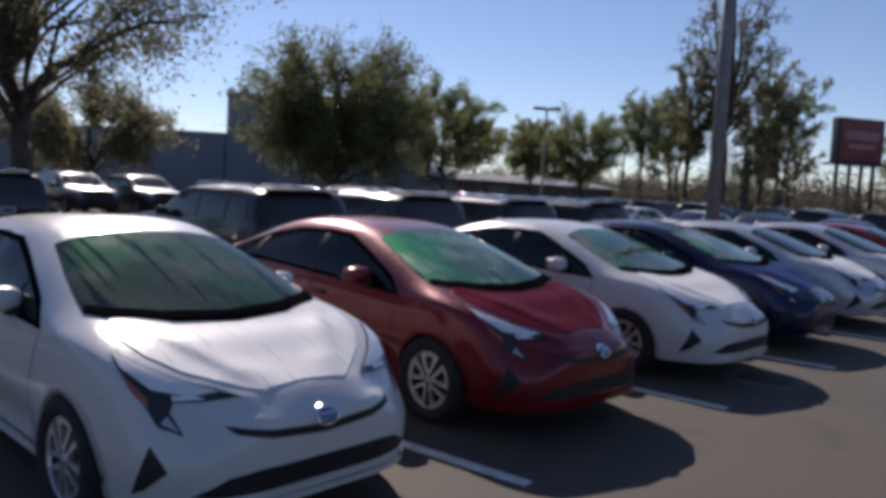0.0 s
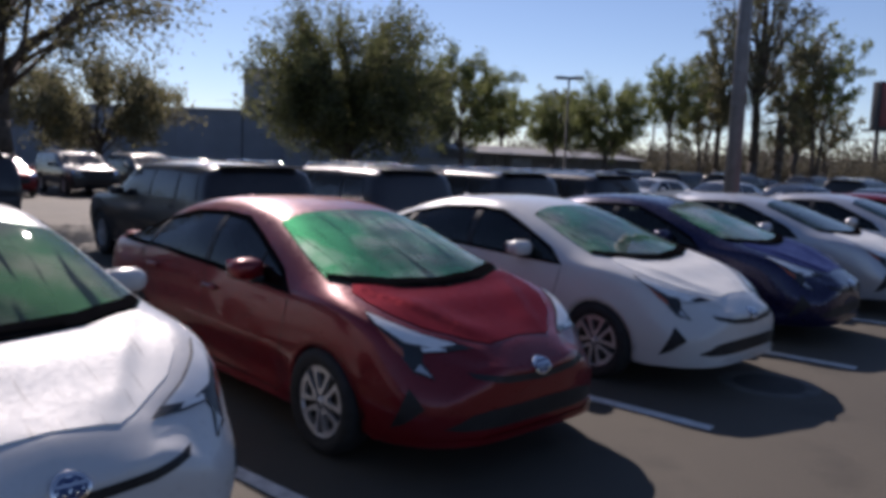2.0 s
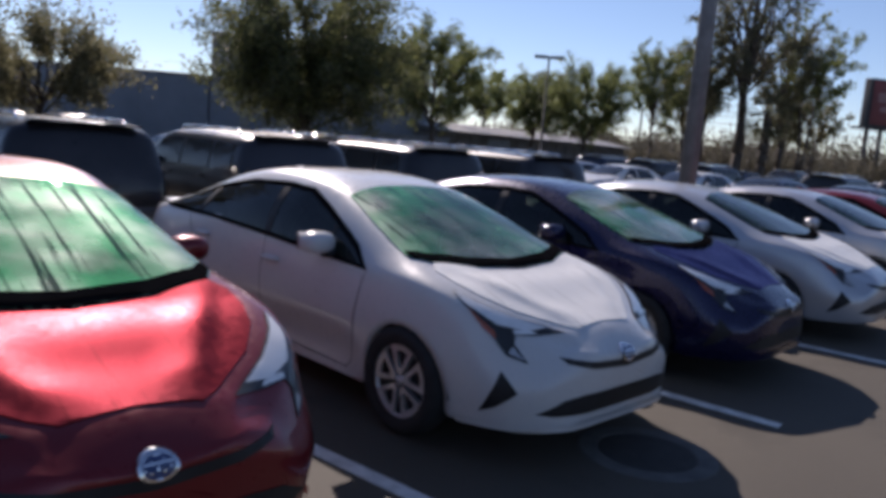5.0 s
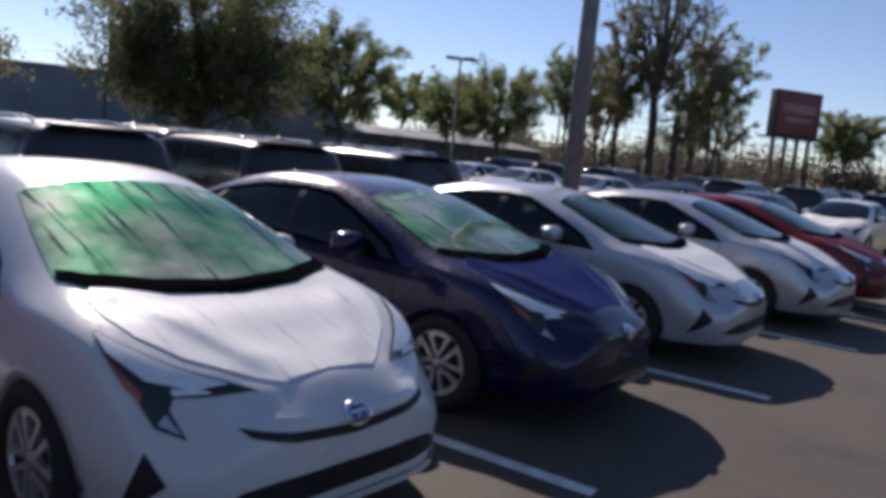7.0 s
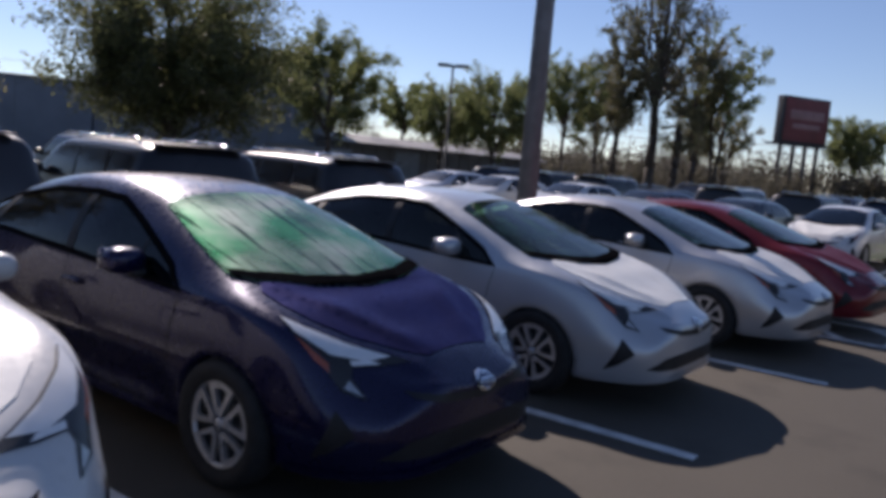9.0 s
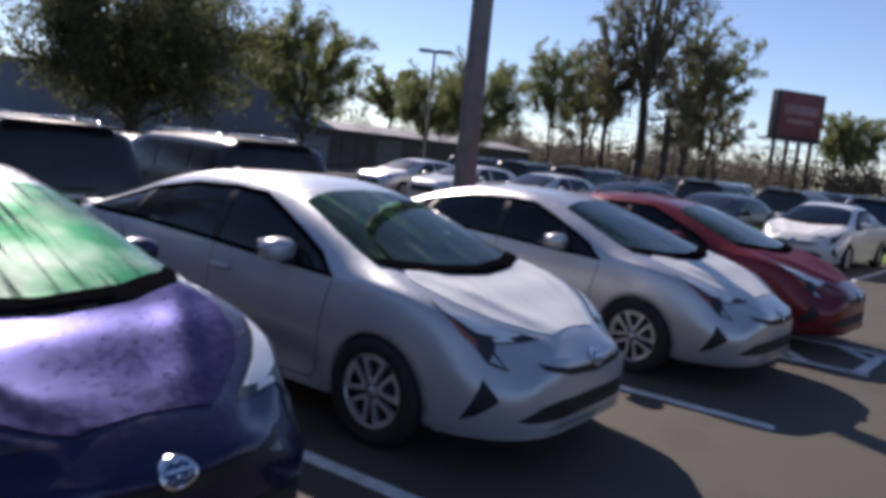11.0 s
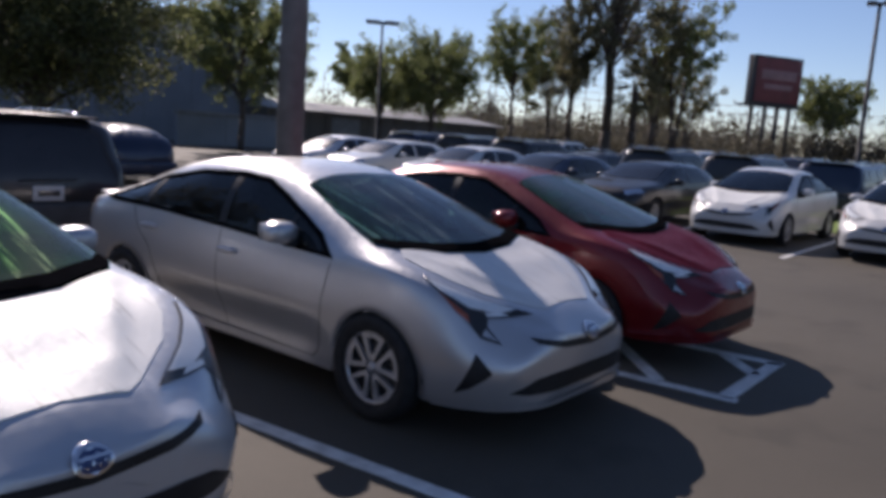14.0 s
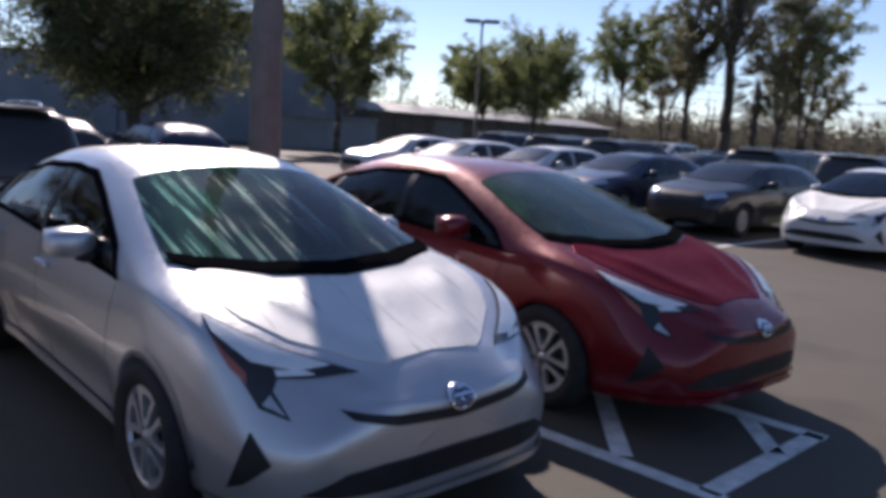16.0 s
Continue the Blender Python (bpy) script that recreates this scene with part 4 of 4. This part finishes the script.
for y, colour, label in ((6.45, BLACK, "black hatchback facing the aisle"), (9.1, NAVY, "dark blue hatchback facing the aisle"), (11.75, WHITE, "white hatchback facing the aisle"),
                         (14.75, WHITE, "white hatchback gleaming in the sun"), (17.2, SILVER, "silver hatchback at the row's far end")):
    place(compact, pose(23.3, y, 0, 0, 0, -90), colour, label, "cars facing the aisle")
rng = random.Random(4)
LOT = [(BLACK, "black"), (GREY, "dark grey"), (NAVY, "dark blue"), (RED, "red"), (SILVER, "silver"), (WHITE, "white")]
for row, (y, x0, x1) in enumerate(((19.5, -12, 3.5), (27.5, -14, 12), (18.5, 9.0, 19.5))):
    x = x0
    while x < x1:
        kind = suv if rng.random() < 0.6 else compact
        colour, word = LOT[rng.choices(range(6), (4, 3, 3, 1, 2, 2) if row < 2 else (5, 3, 3, 1, 0, 0))[0]]
        place(kind, pose(x, y, 0, 0, 0, 180 if row != 1 else 0), colour, f"{word} {'suv' if kind is suv else 'hatchback'} in the far rows by the building", "cars by the building")
        x += 2.7
for row, x in enumerate((35.0, 46.0)):
    for k in range(11 if row == 0 else 12):
        y = -6.5 + 2.75 * k + 0.2 * row
        kind = suv if rng.random() < 0.8 else compact
        colour, word = LOT[rng.choices(range(6), (6, 4, 4, 1, 1, 1))[0]]
        place(kind, pose(x, y, 0, 0, 0, 90 if row == 0 else -90), colour, f"{word} {'suv' if kind is suv else 'hatchback'} parked beyond the grass strip", "cars beyond the grass")


# ---- poles and lamps ----
def light_pole(x, y, height, turn, heads, label, r=0.09, reach=0.95):
    post = base("street_lamp", pose(x, y, 0, 0, 0, turn), label, "street lamp", "car park lamps")
    part("pole", lathe([(0.001, 0), (r * 1.5, 0), (r * 1.5, 0.1), (r, 0.12), (r * 0.75, height), (0.001, height)], 12, "z"), DARK_STEEL, post)
    for s in heads:
        head = part("lamp_head", blockm(0.12 * s if s > 0 else -reach, reach if s > 0 else 0.12 * s, -0.28, 0.28, height - 0.02, height + 0.14, 0.03), DARK_STEEL, post)
        part("lens", blockm(0.2 if s > 0 else -0.9 * reach, 0.9 * reach if s > 0 else -0.2, -0.2, 0.2, height - 0.04, height - 0.018, 0.004), PLATE, head)
    part("bracket", blockm(-0.15, 0.15, -0.05, 0.05, height - 0.05, height + 0.1, 0.02), DARK_STEEL, post)


light_pole(40.2, 31.6, 7.6, -45, (-1, 1), "dark lamp post with two flat heads")
light_pole(66.8, 56.7, 7.6, -45, (-1, 1), "far dark lamp post with two flat heads")
light_pole(47.0, 48.0, 7.6, -45, (-1, 1), "lamp post with two flat heads behind the pole")
light_pole(49.9, 8.2, 9.0, -75, (-1, 1), "tall dark lamp post with small twin heads", 0.11, 0.55)
light_pole(69.0, 8.6, 9.0, -75, (-1, 1), "tall lamp post farther down the car park", 0.11, 0.55)
pole = base("pole", pose(13.87, 5.76, 0), "thick grey steel pole between the parking rows", "pole")
part("shaft", lathe([(0.001, 0.1), (0.165, 0.1), (0.125, 10.5), (0.001, 10.5)], 24, "z"), STEEL, pole)
part("base_plate", blockm(-0.3, 0.3, -0.3, 0.3, 0.0, 0.1, 0.03), STEEL, pole)


# ---- buildings ----
def along(a, b, name, label, z, depth, mat, category="building"):
    """A building whose front runs from a to b, with a parapet and panel joints."""
    a, b = Vector((*a, 0)), Vector((*b, 0))
    d = b - a
    ob = base(name, Matrix.Translation(a) @ Matrix.Rotation(math.atan2(d.y, d.x), 4, "Z"), label, category)
    n = d.length
    part("wall", blockm(0, n, 0, depth, 0, z), mat, ob, smooth=False)
    part("parapet", blockm(-0.08, n + 0.08, -0.08, depth + 0.08, z, z + 0.25, 0.03), STEEL, ob)
    for k in range(1, int(n / 3)):
        part("panel_joint", blockm(k * 3 - 0.03, k * 3 + 0.03, -0.03, 0.0, 0.1, z - 0.1), STEEL, ob, smooth=False)
    return ob


low = along((-6.0, 82.0), (27.2, 53.0), "warehouse", "low blue-grey panelled warehouse wing in shade", 4.9, 20, STUCCO)
tall = along((27.3, 52.9), (38.9, 41.8), "warehouse", "tall blue-grey warehouse block behind the trees", 8.1, 5, STUCCO)
shed = base("shed", pose(38.6, 40.0, 0, 0, 0, 7), "long low brown shed with pale metal roof", "shed")
part("wall", blockm(0, 29, 0, 7, 0, 2.5), SHED, shed, smooth=False)
bm = bmesh.new()
prof = [(-0.5, 2.42), (3.5, 3.05), (7.5, 2.42), (7.5, 2.55), (3.5, 3.2), (-0.5, 2.55)]
ends = [[bm.verts.new((x, y, z)) for y, z in prof] for x in (-0.4, 29.4)]
for k in range(6):
    bm.faces.new((ends[0][k], ends[0][(k + 1) % 6], ends[1][(k + 1) % 6], ends[1][k]))
bm.faces.new(ends[0])
bm.faces.new(ends[1])
part("roof", bm, ROOF, shed, smooth=False)
for k in range(16):
    part("siding_rib", blockm(0.7 + 1.55 * k, 0.78 + 1.55 * k, -0.05, 0.0, 0.05, 2.4), SHED, shed, smooth=False)
part("door", blockm(6, 9, -0.07, -0.052, 0, 2.2, 0.01), STEEL, shed)
yard = along((31.5, 38.6), (38.0, 38.2), "low_wall", "pale grey block wall beside the shed", 1.7, 0.3, STUCCO, "wall")

board = base("billboard", Matrix.Translation((117.4, 38.4, 0)) @ Matrix.Rotation(math.atan2(-3.9, 7.6), 4, "Z"), "dark red billboard on four steel posts", "billboard")
part("box", blockm(0, 8.5, 0, 1.4, 8.5, 15.1, 0.08), DARK_STEEL, board)
face = part("face", blockm(0.3, 8.2, -0.12, -0.002, 8.8, 14.8, 0.02), BOARD_RED, board, "dark red printed face")
for z0, z1, x0, x1 in ((11.9, 13.2, 1.2, 7.4), (10.6, 11.3, 1.8, 6.8)):
    part("print_bar", blockm(x0, x1, -0.16, -0.122, z0, z1, 0.02), BOARD_PALE, face, "faded pale print")
part("catwalk", blockm(-1.2, 8.8, -1.0, 1.6, 8.2, 8.45, 0.02), DARK_STEEL, board)
for x in (0.8, 3.2, 5.4, 7.6):
    part("post", lathe([(0.001, 0), (0.32, 0), (0.30, 8.3), (0.001, 8.3)], 12, "z"), DARK_STEEL, board).location = (x, 0.7, 0)


# ---- trees ----
def leaf_mesh(name, centres, sizes, mat, rs, flat=0.0):
    """Many small pointed leaves, one diamond each, turned at random."""
    n = len(centres)
    a = rs.normal(size=(n, 3))
    a[:, 2] *= 1 - flat
    a /= np.linalg.norm(a, axis=1)[:, None]
    b = np.cross(a, rs.normal(size=(n, 3)))
    b /= np.linalg.norm(b, axis=1)[:, None]
    s = np.asarray(sizes)[:, None]
    v = np.stack([centres - a * s, centres + b * s * 0.55, centres + a * s, centres - b * s * 0.55], 1).reshape(-1, 3)
    me = bpy.data.meshes.new(name)
    me.from_pydata(v.tolist(), [], np.arange(4 * n).reshape(-1, 4).tolist())
    me.materials.append(mat)
    return me


def tree(x, y, height, radius, low, mat, label, leaves=9000, size=0.12, trunk=0.22, seed=0, limbs=14, twigs=6, spray=0.24, leader=0.55, stems=1, fall=0.0):
    """A tapered trunk (or several thin stems) with limbs that reach into an uneven crown; leaves hang along outward twigs."""
    rs, r = np.random.RandomState(seed + 11), random.Random(seed)
    ob = base("tree", pose(x, y, 0, 0, 0, r.uniform(0, 360)), label, "tree", "car park trees")
    bm = bmesh.new()
    top = low + (height - low) * leader
    mid, half = (height + low) / 2, (height - low) / 2
    lines = []

    def limb(p, q, thick, n=4, sag=0.12):
        """A bent branch; returns its points."""
        out = [p]
        for k in range(1, n + 1):
            f = k / n
            c = p.lerp(q, f) + Vector((0, 0, (q - p).length * sag * math.sin(math.pi * f))) + Vector((r.gauss(0, 1), r.gauss(0, 1), r.gauss(0, 1))) * (q - p).length * 0.04
            tube(bm, out[-1], c, thick * (1 - 0.75 * (k - 1) / n), thick * (1 - 0.75 * k / n), 6 if thick > 0.05 else 4)
            out.append(c)
        return out

    trunks = []
    for m in range(stems):
        lean = Vector((math.cos(2.4 * m + seed), math.sin(2.4 * m + seed), 0)) * (radius * 0.45 if stems > 1 else 0.0)
        line = [Vector((0, 0, -0.1)) + lean * 0.08]
        for k in range(1, 9):
            line.append(Vector((r.gauss(0, 0.05) * k * 0.5, r.gauss(0, 0.05) * k * 0.5, top * k / 8)) + lean * (k / 8) ** 1.4)
        for k in range(8):
            tube(bm, line[k], line[k + 1], trunk * (1.3 - k * 0.13), trunk * (1.3 - (k + 1) * 0.13), 9)
        trunks.append(line)
    for k in range(limbs):
        a = 2.4 * k + r.uniform(-0.4, 0.4)
        el = -0.8 + 1.7 * (k + 0.5) / limbs
        f = r.uniform(0.5, 0.92)
        c = math.sqrt(max(0.06, 1 - el * el))
        goal = Vector((math.cos(a) * c * radius * f, math.sin(a) * c * radius * f, mid + half * el * f))
        line = trunks[k % stems]
        z = min(top * 0.98, max(low * 0.85, low * 0.8 + (goal.z - low) * r.uniform(0.2, 0.5)))
        j = min(7.999, z / top * 8)
        start = line[int(j)].lerp(line[int(j) + 1], j - int(j))
        pts = limb(start, goal, trunk * r.uniform(0.25, 0.42))
        lines.append(pts[2:])
        for m in range(twigs):
            p = pts[2 + m % 3]
            out = Vector((p.x / radius, p.y / radius, 0.6 * (p.z - mid) / half))
            d = (out.normalized() * 0.8 + Vector((r.gauss(0, 0.55), r.gauss(0, 0.55), r.gauss(0.25 - fall, 0.5)))).normalized()
            twig = limb(p, p + d * radius * spray * r.uniform(0.6, 1.3), trunk * 0.07, 3, 0.06 - fall * 0.3)
            lines.append(twig)
    part("trunk", bm, BARK, ob)
    segs = np.array([(*p, *q) for line in lines for p, q in zip(line, line[1:])])
    weight = rs.uniform(0.2, 1.0, len(segs)) * np.linalg.norm(segs[:, 3:] - segs[:, :3], axis=1)
    pick = rs.choice(len(segs), size=leaves, p=weight / weight.sum())
    f = rs.uniform(size=(leaves, 1))
    cen = segs[pick, :3] * (1 - f) + segs[pick, 3:] * f + rs.normal(size=(leaves, 3)) * (radius * 0.03 + 0.05)
    keep = np.sum((cen / (radius, radius, half) - (0, 0, mid / half)) ** 2, axis=1) < 1.22
    cen = cen[keep & (cen[:, 2] > low * 0.75)]
    crown = new("crown", leaf_mesh("crown", cen, rs.uniform(0.6, 1.3, len(cen)) * size, mat, rs))
    crown.parent = ob
    return ob


tree(20.4, 29.2, 9.5, 5.6, 1.4, OAK, "dense dark green oak with a broad crown", 64000, 0.085, 0.25, 1, 64, 11, 0.30, 0.5, 1, 0.1)
tree(32.4, 33.8, 9.5, 3.9, 2.2, SPRING, "bright green tree with an airy crown", 26000, 0.09, 0.15, 2, 26, 9, 0.30, 0.6)
tree(2.8, 19.3, 12.2, 6.2, 2.4, BARE, "sparse budding tree with spreading bare limbs", 30000, 0.07, 0.26, 3, 36, 10, 0.26, 0.4)
tree(11.5, 38.0, 6.6, 5.2, 1.2, BARE, "low olive tree by the warehouse", 22000, 0.10, 0.15, 4, 24, 9, 0.30)
tree(45.5, 32.1, 8.9, 3.6, 2.0, SPRING, "round green tree beside the shed", 24000, 0.085, 0.14, 5, 34, 8, 0.28, 0.85)
tree(46.0, 37.5, 8.0, 3.0, 2.6, SPRING, "smaller green tree behind the lamp post", 16000, 0.085, 0.12, 21, 28, 8, 0.28, 0.85)
tree(53.8, 32.0, 11.4, 2.9, 4.6, SPRING, "slender tree with yellow-green crown on a thin stem", 13000, 0.095, 0.11, 6, 26, 7, 0.30, 0.8)
tree(58.8, 31.9, 11.8, 3.8, 3.4, BARE, "thin budding tree with forked stems", 10000, 0.11, 0.10, 7, 20, 7, 0.32, 0.8, 3)
tree(61.6, 28.7, 23.0, 5.6, 6.5, PINE, "tall dark pine with an open ragged crown", 11000, 0.12, 0.34, 8, 26, 7, 0.26, 0.88)
tree(61.8, 32.2, 16.5, 3.2, 4.5, PINE, "tall slim pine with a sparse crown", 9000, 0.12, 0.20, 9, 28, 7, 0.30, 0.92)
tree(66.8, 27.6, 16.0, 4.0, 5.4, BARE, "tall half-bare tree beside the pines", 9000, 0.12, 0.14, 10, 22, 7, 0.32, 0.8, 3)
tree(68.2, 26.3, 15.4, 3.7, 6.0, SPRING, "pale green tree with thin stems", 10000, 0.12, 0.13, 16, 22, 7, 0.32, 0.75, 2)
tree(70.0, 28.8, 9.5, 2.8, 3.0, BARE, "bare low tree before the woods", 4500, 0.12, 0.10, 17, 14, 6, 0.32, 0.8, 2)
tree(73.0, 27.4, 9.5, 3.0, 3.0, BARE, "thin grey tree among the woods", 4500, 0.12, 0.10, 18, 14, 6, 0.32, 0.8, 3)
tree(131.0, 32.0, 14.5, 5.6, 5.0, SPRING, "green tree behind the billboard", 20000, 0.17, 0.22, 12, 34, 8, 0.28, 0.85)
tree(84.0, 68.0, 12.8, 4.6, 5.0, PINE, "far dark tree behind the shed", 8000, 0.20, 0.22, 13, 16, 7, 0.3, 0.8)
tree(70.0, 66.0, 11.6, 4.0, 5.0, SPRING, "far tree over the shed roof", 7000, 0.20, 0.2, 14, 16, 7, 0.3, 0.8)


def palm(x, y, height, seed, spread=1.9):
    r = random.Random(seed)
    ob = base("palm_tree", pose(x, y, 0), "dark cabbage palm with a shaggy round head", "palm tree", "palms")
    bm = bmesh.new()
    for k in range(6):
        tube(bm, (0.03 * k, 0, height * k / 6 - 0.1), (0.03 * (k + 1), 0, height * (k + 1) / 6), 0.2, 0.19, 9)
    part("trunk", bm, BARK, ob)
    bm = bmesh.new()
    for k in range(46):
        a, el = r.uniform(0, 2 * math.pi), r.uniform(-1.0, 1.2)
        d = Vector((math.cos(a) * math.cos(el), math.sin(a) * math.cos(el), math.sin(el)))
        side = d.cross(Vector((0, 0, 1))).normalized()
        p = Vector((0.18, 0, height))
        tip = p + d * spread * 0.6
        for j in range(13):
            f = (j - 6) / 6
            end = tip + (d * (1 - abs(f) * 0.55) + side * f * 0.9).normalized() * spread * 0.5 - Vector((0, 0, 0.22 + 0.25 * abs(f)))
            w = side * 0.03 + Vector((0, 0, 0.02))
            bm.faces.new((bm.verts.new(tip - w), bm.verts.new(tip + w), bm.verts.new(end)))
        bm.faces.new((bm.verts.new(p - side * 0.02), bm.verts.new(p + side * 0.02), bm.verts.new(tip)))
    part("fronds", bm, PINE, ob)


palm(62.9, 27.4, 6.2, 1, 2.6)
palm(61.0, 26.2, 5.6, 2, 2.2)
palm(110.0, 19.0, 6.0, 3)
palm(118.0, 15.0, 6.5, 4)


def woods(name, az0, az1, d0, d1, low, high, count, mat, label, seed, leaf=0.25, n=300):
    """A far belt of trees: thin stems and small leaves in ragged humps."""
    rs = np.random.RandomState(seed)
    cen, size = [], []
    stems = bmesh.new()
    for k in range(count):
        a, d = radians(rs.uniform(az0, az1)), rs.uniform(d0, d1)
        h, w = rs.uniform(low, high), rs.uniform(1.5, 3.6)
        p = np.array((5 + d * math.cos(a), d * math.sin(a), 0))
        tube(stems, p, p + (0, 0, h * rs.uniform(0.8, 1.35)), 0.14, 0.05, 5)
        c = rs.normal(size=(n, 3)) * (w * 0.5, w * 0.5, h * 0.24) + (0, 0, h * 0.5)
        c[:, 2] = np.clip(c[:, 2], 0.2, h * 1.1)
        cen.append(c + p)
        size.append(rs.uniform(0.5, 1.3, n) * leaf)
    ob = base(name, Matrix.Identity(4), label, "woods", "", "stuff")
    tagged(part("stems", stems, BARK, ob), kind="stuff")
    crown = new("crowns", leaf_mesh("crowns", np.concatenate(cen), np.concatenate(size), mat, rs))
    crown.parent = ob
    tagged(crown, kind="stuff")


woods("far_woods", 4, 44, 110, 170, 3.5, 8.0, 210, WOODS, "far belt of brown-green woods on the horizon", 1)
woods("far_woods", 44, 100, 115, 160, 5.0, 9.0, 80, WOODS, "far belt of woods behind the warehouse", 2)
woods("far_woods", -40, 4, 140, 200, 3.0, 7.0, 70, WOODS, "low far woods at the road", 3)
# Out of view: this belt is added to darken reflections in the car sides.
woods("far_woods", 100, 320, 60, 90, 6.0, 11.0, 150, WOODS, "unseen belt of woods added behind for dark reflections", 6, 0.4, 260)
woods("hedge", 20, 40, 78, 96, 1.8, 4.2, 110, WOODS, "rough brown undergrowth behind the pines", 5, 0.15, 420)


# ---- wires ----
for k, (a, b) in enumerate((((95.0, 60.0, 7.6), (150.0, -10.0, 7.6)), ((95.0, 60.0, 8.6), (150.0, -10.0, 8.6)))):
    bm = bmesh.new()
    a, b = Vector(a), Vector(b)
    path = [a.lerp(b, j / 12) - Vector((0, 0, 1.1 * math.sin(math.pi * j / 12))) for j in range(13)]
    for p, q in zip(path, path[1:]):
        tube(bm, p, q, 0.03, 0.03, 5)
    bmesh.ops.remove_doubles(bm, verts=bm.verts[:], dist=0.012)
    line = base("power_line", Matrix.Identity(4), "thin dark overhead power line beyond the car park", "cable", "power lines")
    part("cable", bm, DARK_STEEL, line)
for x, y in ((95.0, 60.0), (150.0, -10.0)):
    post = base("utility_pole", pose(x, y, 0), "brown wooden utility pole carrying the wires", "utility pole", "utility poles")
    part("shaft", lathe([(0.001, 0), (0.17, 0), (0.12, 9.0), (0.001, 9.0)], 10, "z"), BARK, post)
    part("cross_arm", blockm(-0.7, 0.7, -0.06, 0.06, 8.45, 8.6, 0.01), BARK, post)
